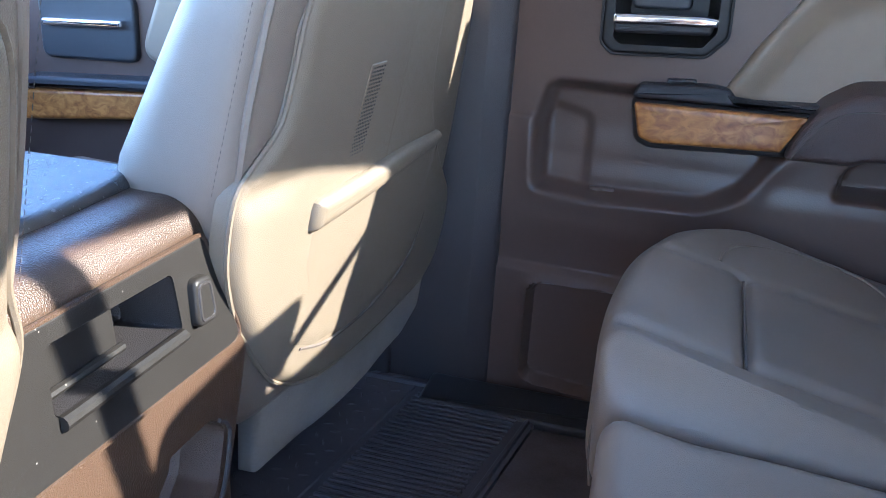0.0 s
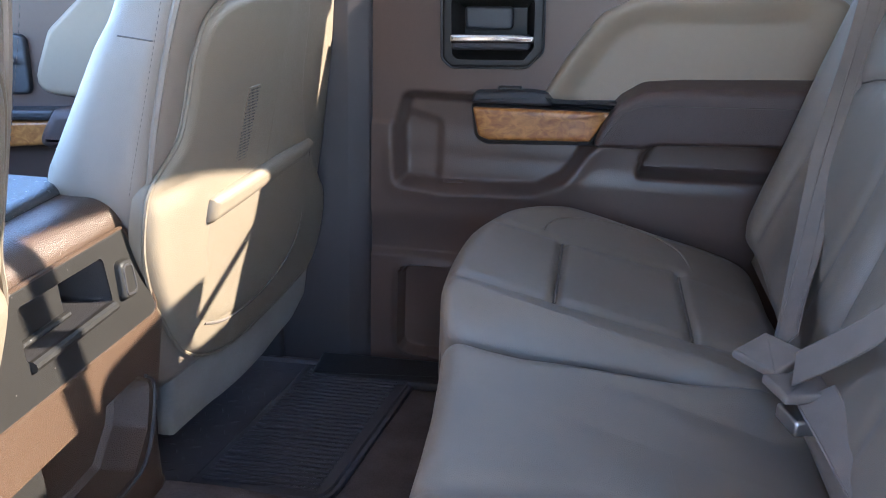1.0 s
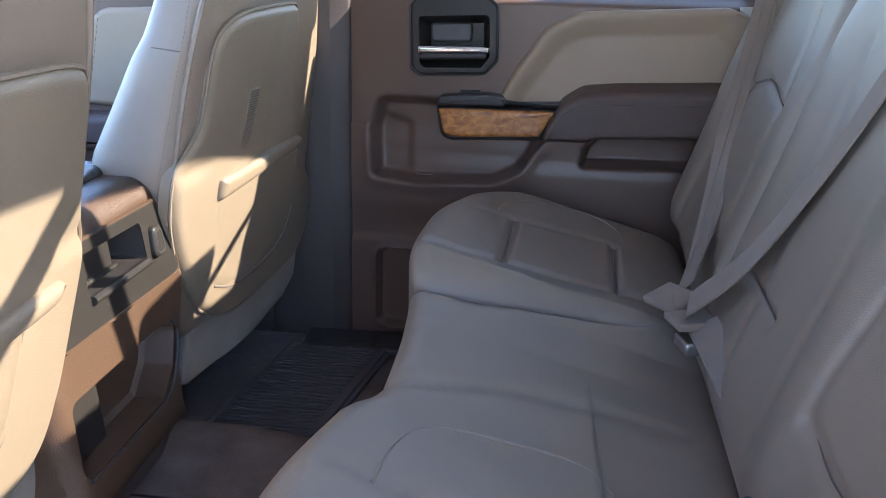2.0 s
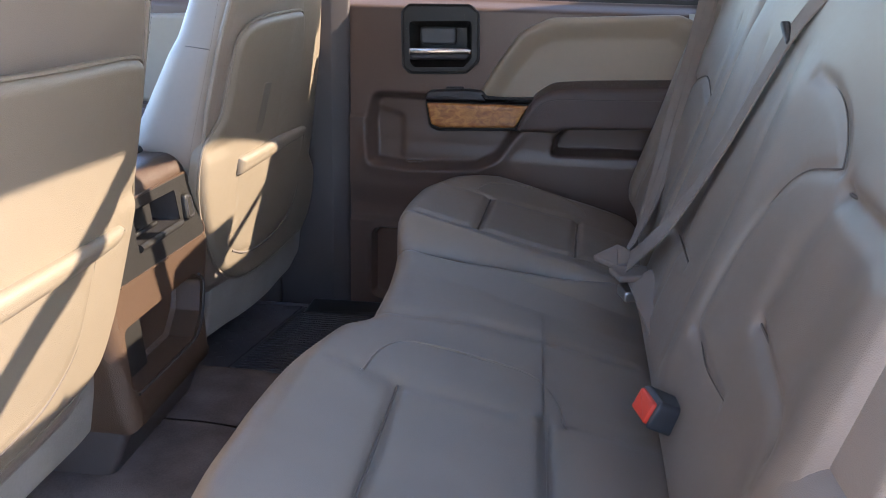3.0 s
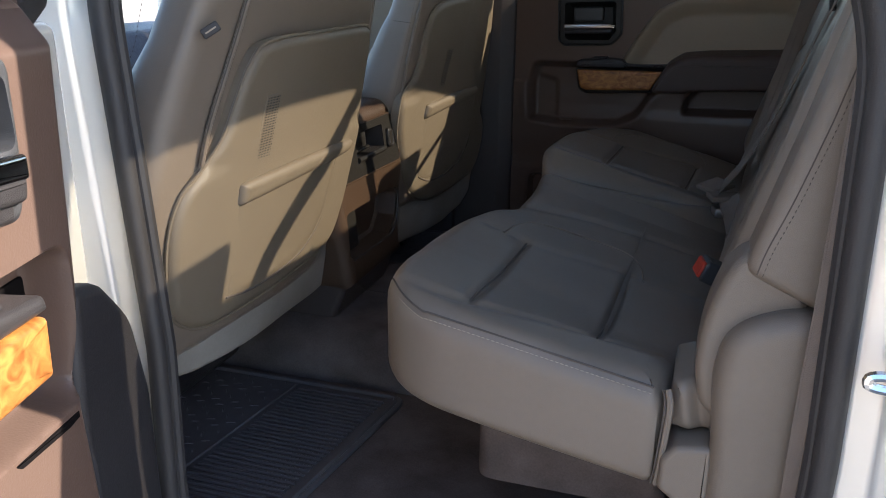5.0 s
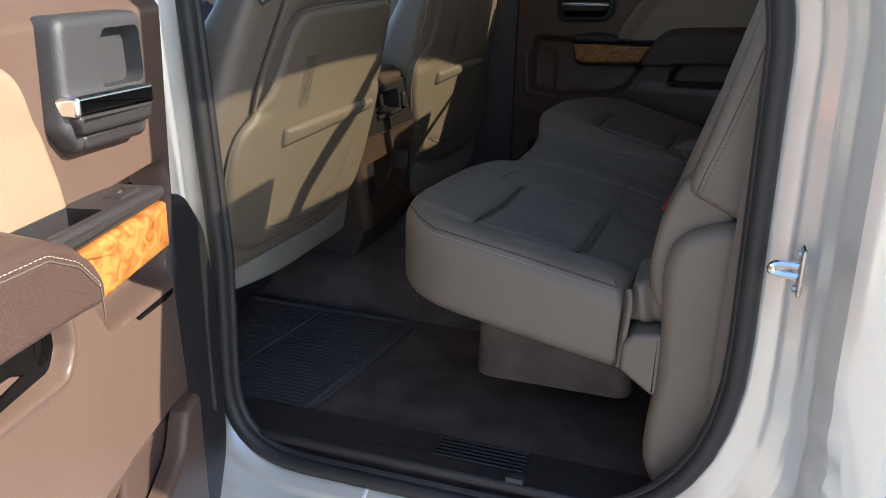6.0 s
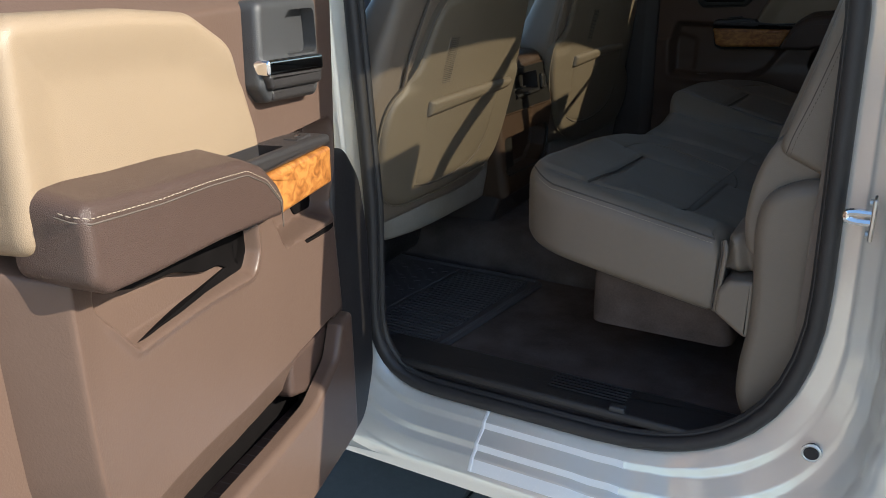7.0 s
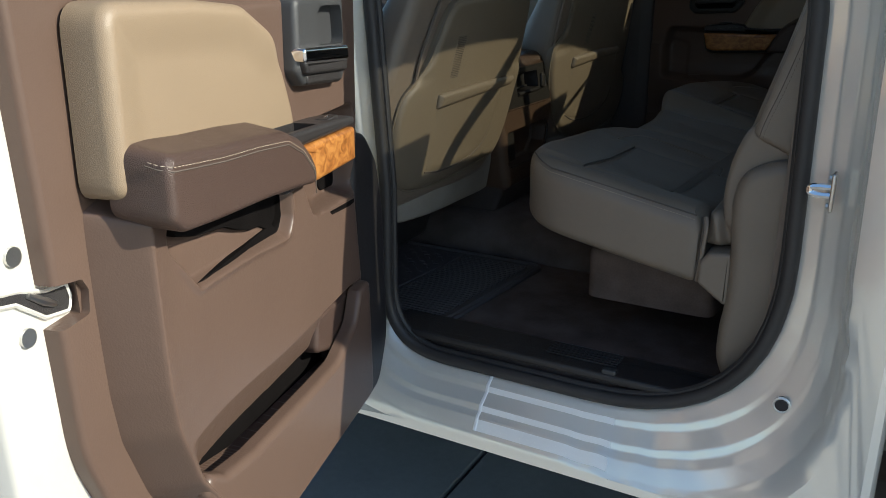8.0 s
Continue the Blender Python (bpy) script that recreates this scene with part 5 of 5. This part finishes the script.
# outboard bolster with its stitched side, the lower bolster and the moulded column below it
EY = lambda u, v, w: (u, -0.655 - w, v)
side_o = [(0.295, 1.062), (0.365, 1.030), (0.405, 1.012), (0.45, 1.10), (0.52, 1.34), (0.43, 1.42), (0.376, 1.36), (0.340, 1.22)]
part("side_bolster", slab(resampled(rounded(side_o, [0.02, 0.05, 0.02, 0.1, 0.05, 0.04, 0.1, 0.1]), 110), EY, 0.080, 0.014, 6, 10, ((0.37, 1.10), (0.43, 1.3))), LEATHER, back_left, "taupe leather side bolster")
bs = [(0.309, -0.7345, 1.062), (0.316, -0.735, 1.09), (0.335, -0.735, 1.145), (0.357, -0.735, 1.219), (0.372, -0.735, 1.277), (0.392, -0.735, 1.345)]
bs = [tuple(p) for p in curve(bs, 60)]
part("bolster_seam", tube(bs, 0.0008, 6), SEAM, back_left)
part("bolster_stitching", stitches([(p[0] + 0.006, p[1] - 0.0005, p[2] - 0.001) for p in bs], 0.0034, 0.0028, 0.0006), SEAM, back_left)
low_o = [(0.272, 0.89), (0.31, 0.87), (0.34, 0.95), (0.365, 1.03), (0.335, 1.085), (0.294, 1.076), (0.268, 1.02), (0.258, 0.955), (0.262, 0.915)]
part("lower_bolster", slab(resampled(curve(low_o, 90, True), 90), EY, 0.068, 0.012, 5, 6, ((0.285, 0.9), (0.30, 1.02))), LEATHER, back_left, "taupe leather lower bolster")
col_o = [(0.280, 0.64), (0.31, 0.60), (0.395, 0.62), (0.42, 0.72), (0.418, 0.94), (0.405, 1.0), (0.365, 1.026), (0.318, 1.014), (0.288, 0.988), (0.278, 0.94), (0.283, 0.86), (0.285, 0.785), (0.281, 0.74), (0.277, 0.70)]
column = single("seat_side_trim", slab(resampled(curve(col_o, 120, True), 120), lambda u, v, w: (u, -0.665 - w, v), 0.088, 0.022, 7, 8, ((0.335, 0.68), (0.335, 0.94))), LEATHER, "tan moulded trim column beside the rear bench", "seat trim")
pad_o = [(0.230, 0.786), (0.288, 0.744), (0.290, 0.852), (0.246, 0.846), (0.231, 0.826)]
single("hinge_cover", slab(resampled(rounded(pad_o, 0.010), 60), lambda u, v, w: (u, -0.64 - w, v), 0.10, 0.008, 4), LEATHER, "tan hinge cover at the end of the bench", "seat trim")
tuck = thing("leather_tuck", (0.235, -0.66, 0.87), "gathered leather tuck at the cushion corner", "seat trim")
part("fold", slab(resampled(rounded([(0.232, 0.850), (0.290, 0.852), (0.288, 0.905), (0.260, 0.920), (0.236, 0.912)], 0.008), 60), lambda u, v, w: (u, -0.60 - w + 0.10 * (u - 0.24), v), 0.112, 0.016, 5, 6, warp=lambda u, v: 0.004 * np.sin(u * 190 + v * 40)), LEATHER, tuck)
pipe = [(0.232, -0.716, 0.905), (0.236, -0.7235, 0.888), (0.234, -0.7275, 0.85), (0.231, -0.728, 0.81), (0.228, -0.726, 0.785)]
part("piping", tube([tuple(p) for p in curve(pipe, 30)], 0.0042, 8), LEATHER, tuck)
part("piping_seam", tube([(p[0] - 0.0055, p[1] - 0.0015, p[2]) for p in curve(pipe, 30)], 0.0011, 6), SEAM, tuck)

for y, wide, top in ((-0.550, 0.142, 1.520), (0.315, 0.125, 1.500)):
    hr = thing("headrest", (0.50, y, 1.38), "taupe leather rear headrest raised on two posts", "headrest", "rear headrests")
    part("pad", slab(resampled(rounded([(y - wide, 1.365), (y + wide, 1.365), (y + wide - 0.004, top), (y - wide + 0.006, top - 0.02)], [0.03, 0.012, 0.014, 0.05]), 60), lambda u, v, w: (0.555 - w, u, v), 0.085, 0.02, 4, 6, foot=0.012), LEATHER, hr)
    for d in (-0.06, 0.06):
        part("post", rod((0.515, y + d, 1.33), (0.515, y + d, 1.38), 0.006), CHROME, hr)

# ---- belts ----
def belt(name, points, across, width, label):
    line = [tuple(p) for p in curve(points, 50)]
    root = thing(name, line[-1], label, "seat belt", "rear seat belts")
    part("webbing", ribbon(line, across, width, 0.0018), WEBBING, root)
    side = Vector(across).normalized() * (width / 2 - 0.0015)
    for k in (-1, 1):
        part("selvedge", tube([tuple(Vector(p) + side * k) for p in line], 0.0014, 6), WEBBING, root, "woven belt edge")
    return root


belt("seat_belt", [(0.455, 0.63, 1.40), (0.440, 0.60, 1.30), (0.388, 0.51, 1.10), (0.335, 0.37, 0.98), (0.286, 0.235, 0.935)], (0.55, 0.35, 0.75), 0.047, "taupe webbing shoulder belt of the passenger-side seat")
belt("seat_belt", [(0.455, -0.14, 1.40), (0.420, -0.065, 1.325), (0.372, 0.02, 1.16), (0.325, 0.09, 1.03), (0.280, 0.165, 0.940)], (0.11, 0.49, 0.28), 0.044, "taupe webbing belt of the middle seat across the back")
belt("seat_belt", [(0.325, -0.10, 0.845), (0.318, -0.03, 0.885), (0.310, 0.05, 0.905), (0.296, 0.14, 0.925)], (0.9, -0.2, 0.5), 0.044, "taupe webbing lap belt lying on the bench")
belt("seat_belt", [(0.378, -0.776, 1.50), (0.373, -0.776, 1.20), (0.371, -0.776, 1.06), (0.368, -0.776, 0.92), (0.366, -0.774, 0.62)], (1, -0.7, 0), 0.017, "taupe webbing belt hanging beside the door pillar")


red = thing("belt_buckle", (0.250, -0.285, 0.915), "grey seat belt buckle with a red button on the bench", "belt buckle")
BASE[red.name] = Vector((0, 0, 0))
red.rotation_euler = (0, radians(24), radians(12))
part("housing", slab(rounded([(0.004, -0.025), (0.095, -0.021), (0.095, 0.021), (0.004, 0.025)], 0.006), lambda u, v, w: (u, v, w), 0.036, 0.007, 4, floor_w=-0.018, foot=0.007), HANDLE, red, "grey plastic housing")
part("release_button", slab(rounded([(-0.021, -0.014), (0.021, -0.014), (0.021, 0.013), (-0.021, 0.013)], 0.004), lambda u, v, w: (0.006 - w, u, v), 0.006, 0.003, 3), RED, red, "red release button")
part("stalk", tube([(0.09, 0, 0), (0.12, 0, -0.012), (0.14, 0.004, -0.03)], 0.012, 8, flat=0.4), WEBBING, red)
tongue = thing("belt_latch", (0.28, 0.17, 0.91), "taupe belt latch plates plugged in between the seats", "belt latch")
part("latch_plate", turned(box(-0.028, 0.028, -0.032, 0.032, -0.006, 0.006, 0.004), Matrix.Translation((0.268, 0.215, 0.930)) @ Matrix.Rotation(radians(35), 4, "Z") @ Matrix.Rotation(radians(-15), 4, "Y")), WEBBING, tongue)
part("latch_plate", turned(box(-0.03, 0.035, -0.026, 0.026, -0.006, 0.006, 0.004), Matrix.Translation((0.285, 0.155, 0.922)) @ Matrix.Rotation(radians(15), 4, "Z")), WEBBING, tongue)
part("latch_tab", turned(box(-0.025, 0.035, -0.022, 0.022, -0.012, 0.006, 0.004), Matrix.Translation((0.292, 0.135, 0.900)) @ Matrix.Rotation(radians(12), 4, "Z")), STEEL, tongue, "worn steel latch tab")
hook = thing("belt_guide", (0.42, -0.06, 1.325), "small taupe belt guide on the seat back", "belt guide")
part("guide", turned(box(-0.006, 0.006, -0.022, 0.022, -0.004, 0.004, 0.003), Matrix.Translation((0.416, -0.050, 1.318)) @ Matrix.Rotation(radians(30), 4, "X")), BLACK, hook)

# ---- floor mats ----
def floor_mat(y0, y1, edge, skew, group):
    root = thing("floor_mat", ((-0.4), (y0 + y1) / 2, 0.575), "black ribbed rubber floor mat on brown carpet", "floor mat", group)
    M = lambda u, v, w: (u + edge + skew * v, v, 0.5755 + w)
    o = rounded([(-0.44, y0), (0.0, y0), (0.0, y1), (-0.44, y1)], [0.03, 0.05, 0.03, 0.03])
    part("sheet", slab(o, M, 0.008, 0.003, 2), MAT, root)
    part("raised_rim", tube([M(p[0], p[1], 0.009) for p in resampled(inset(ccw(o), 0.012), 120)], 0.005, 6, closed=True), MAT, root)
    part("divider", tube([M(-0.225, v, 0.008) for v in np.linspace(y0 + 0.02, y1 - 0.02, 10)], 0.003, 6), MAT, root)
    rib_mesh = mesh_of("rib", box(-0.210, -0.030, -0.0032, 0.0032, 0.0, 0.0045, 0.0014), MAT)
    v = y0 + 0.035
    while v < y1 - 0.03:
        ob = new("rib", rib_mesh)
        ob.parent = root
        ob.location = Vector((edge + skew * v, v, 0.583)) - root.location
        v += 0.0125
    bars = []
    for i in range(9):
        for j in range(int((y1 - y0) / 0.034)):
            a = radians(20 if (i + j) % 2 else -60)
            c = (-0.415 + 0.021 * i, y0 + 0.03 + 0.034 * j + (0.017 if i % 2 else 0))
            d = (0.008 * math.cos(a), 0.008 * math.sin(a))
            bars.append(tube([M(c[0] - d[0], c[1] - d[1], 0.0075), M(c[0], c[1], 0.0084), M(c[0] + d[0], c[1] + d[1], 0.0075)], [0.0008, 0.0019, 0.0008], 5))
    tagged(part("tread", cat(*bars), MAT, root), kind="stuff")


floor_mat(0.315, 0.765, -0.335, 0.165, "floor mats")
floor_mat(-0.74, -0.28, -0.222, 0.12, "floor mats")
HUMP = lambda u, v, w: (u, v, 0.572 + w * (1.0 - 0.72 * step(np.float64(u), -0.42, 0.02)))
single("tunnel_carpet", slab(resampled(rounded([(-1.02, -0.255), (0.06, -0.255), (0.06, 0.275), (-1.02, 0.275)], 0.05), 160), HUMP, 0.100, 0.085, 8, 8, ((-0.95, 0.01), (0.0, 0.01))), CARPET, "dark brown carpet over the floor tunnel", "carpet", kind="structure")

# sill details of the open doorway
sill = thing("sill_trim", (0.0, -0.74, 0.59), "black ridged sill trim with a small clip", "sill trim")
for k in range(6):
    part("ridge", box(-0.05, 0.10, -0.765 + 0.010 * k, -0.761 + 0.010 * k, 0.591, 0.5945, 0.0012), BLACK, sill)
part("clip", box(0.080, 0.108, -0.796, -0.780, 0.588, 0.599, 0.003), HANDLE, sill, "worn metal clip")

# striker and plugs on the rear jamb
striker = thing("door_striker", (0.43, -0.84, 1.02), "zinc door striker bolted to the white pillar", "door striker")
part("plate", box(0.437, 0.443, -0.862, -0.836, 0.981, 1.041, 0.003), STEEL, striker)
part("loop", tube([tuple(p) for p in curve([(0.440, -0.848, 1.0045), (0.420, -0.848, 1.0045), (0.409, -0.848, 1.0065), (0.407, -0.848, 1.011), (0.409, -0.848, 1.0155), (0.420, -0.848, 1.0175), (0.440, -0.848, 1.0175)], 30)], 0.0052, 8), CHROME, striker, "polished striker loop")
for z in (0.989, 1.033):
    part("bolt", rod((0.438, -0.850, z), (0.433, -0.850, z), 0.005, 8), STEEL, striker)
plug = thing("drain_plug", (0.40, -0.86, 0.65), "black rubber plug in the white door frame", "plug")
near = min((p for r in flange_rings(opening_outline(-1, 240), -1) for p in r), key=lambda p: math.hypot(p[0] - 0.411, p[2] - 0.636))
part("cap", rod((0.411, near[1] + 0.010, 0.637), (0.411, near[1] - 0.0045, 0.635), 0.0105, 24), RUBBER, plug)
part("dish", tube([(0.411 + 0.0125 * math.cos(q), near[1] - 0.001, 0.6355 + 0.0125 * math.sin(q)) for q in np.linspace(0, 2 * math.pi, 30, endpoint=False)], 0.0028, 6, closed=True), PAINT, plug, "white raised rim round the plug")

# ---- front of the cab, seen past the seats ----
dash = thing("dashboard", (-1.4, 0, 0.6), "dark dashboard with a tan lower edge", "dashboard")
sec = lambda y: [(x, y, z) for x, z in rounded([(-1.60, 0.72), (-1.36, 0.74), (-1.30, 0.95), (-1.34, 1.10), (-1.42, 1.19), (-1.60, 1.21)], 0.05)]
part("pad", loft([sec(y) for y in (-0.80, -0.5, 0.0, 0.5, 0.80)]), BLACK, dash)
part("center_stack", loft([[(x, y, z) for x, z in rounded([(-1.40, 0.72), (-1.22, 0.74), (-1.25, 0.98), (-1.32, 1.16), (-1.42, 1.17)], 0.03)] for y in (-0.17, 0.0, 0.17)]), BLACK, dash, "black center stack")
for y in (-0.12, 0.12):
    part("vent_ring", tube([(-1.285 - 0.02 * math.sin(q), y + 0.04 * math.cos(q), 1.08 + 0.045 * math.sin(q)) for q in np.linspace(0, 2 * math.pi, 30, endpoint=False)], 0.006, 8, closed=True), CHROME, dash, "chrome vent ring")
part("lower_pad", box(-1.33, -1.27, 0.25, 0.78, 0.92, 1.08, 0.03), INSERT, dash, "tan stitched lower pad")
wheel = thing("steering_wheel", (-1.12, -0.41, 1.05), "black leather steering wheel", "steering wheel")
part("rim", tube([(-1.10 - 0.06 * math.sin(q), -0.41 + 0.185 * math.cos(q), 1.07 + 0.175 * math.sin(q)) for q in np.linspace(0, 2 * math.pi, 48, endpoint=False)], 0.016, 10, closed=True), BLACK, wheel)
part("hub", box(-1.16, -1.10, -0.48, -0.34, 1.02, 1.12, 0.025), BLACK, wheel)
part("column", rod((-1.15, -0.41, 1.06), (-1.36, -0.41, 0.98), 0.045), BLACK, wheel)
for a in (-1, 1):
    part("spoke", box(-1.13, -1.10, -0.41 + a * 0.06 - 0.0 if a > 0 else -0.58, -0.24 if a > 0 else -0.47, 1.05, 1.09, 0.01), CHROME, wheel)


def front_door(sgn, label):
    root = thing("front_door", (-1.6, sgn * 0.9, 0.5), label, "truck door", "front doors")
    L = lambda u, v, w: (u, sgn * (0.90 - w), v)
    part("door_panel", slab(rounded([(-1.56, 0.56), (-0.58, 0.56), (-0.55, 1.32), (-1.50, 1.32)], 0.05), L, 0.07, 0.02, 4, floor_w=0.0), COCOA, root, "dark brown door panel")
    part("insert", slab(rounded([(-1.0, 1.08), (-0.62, 1.06), (-0.62, 1.29), (-0.86, 1.28), (-0.95, 1.2)], 0.04), L, 0.02, 0.012, 4, floor_w=0.068), INSERT, root, "tan leather insert")
    part("armrest", slab(rounded([(-0.98, 0.98), (-0.60, 0.98), (-0.60, 1.07), (-0.93, 1.06)], 0.025), L, 0.07, 0.02, 5, floor_w=0.066), COCOA_SOFT, root)
    part("wood_trim", slab(rounded([(-1.25, 0.955), (-0.95, 0.985), (-0.93, 1.035), (-1.22, 1.015)], 0.02), L, 0.05, 0.008, 3, floor_w=0.066), WOOD, root, "glossy burl wood trim")
    part("switch_panel", slab(rounded([(-1.25, 1.018), (-0.93, 1.036), (-0.93, 1.056), (-1.22, 1.04)], 0.008), L, 0.06, 0.006, 3, floor_w=0.066), BLACK, root)
    part("handle_bezel", slab(rounded([(-1.20, 1.07), (-1.0, 1.075), (-1.0, 1.19), (-1.20, 1.185)], 0.02), L, 0.016, 0.006, 3, floor_w=0.066), BLACK, root)
    part("door_lever", slab(rounded([(-1.185, 1.128), (-1.02, 1.134), (-1.02, 1.148), (-1.185, 1.142)], 0.005), L, 0.016, 0.005, 3, floor_w=0.080), CHROME, root, "chrome door lever")
    part("pocket", slab(rounded([(-1.35, 0.60), (-0.70, 0.60), (-0.72, 0.76), (-1.30, 0.74)], 0.03), L, 0.03, 0.012, 3, floor_w=0.066), COCOA, root)


front_door(1, "closed dark brown front passenger door with wood trim")
front_door(-1, "closed dark brown driver door with wood trim")

# unseen webbing added behind the bench, down from the headliner, to shade the seat backs
def strap(points, width, label):
    """An added shadow-casting strap, broadside to the rear window."""
    line = [tuple(p) for p in curve(points, 30)]
    root = thing("seat_belt", line[-1], label, "seat belt", "rear seat belts")
    part("webbing", ribbon(line, (0.0, 0.9, -0.35), width, 0.0018), WEBBING, root)


strap([(0.545, 0.135, 1.82), (0.52, 0.078, 1.734), (0.50, 0.025, 1.69), (0.48, -0.124, 1.578), (0.47, -0.224, 1.518), (0.46, -0.298, 1.451), (0.46, -0.33, 1.40)], 0.042, "unseen taupe webbing strap added to shade the driver seat back")
strap([(0.50, 0.612, 1.54), (0.49, 0.572, 1.515), (0.47, 0.44, 1.435), (0.47, 0.40, 1.40)], 0.018, "narrow unseen taupe strap added to shade the passenger seat back")
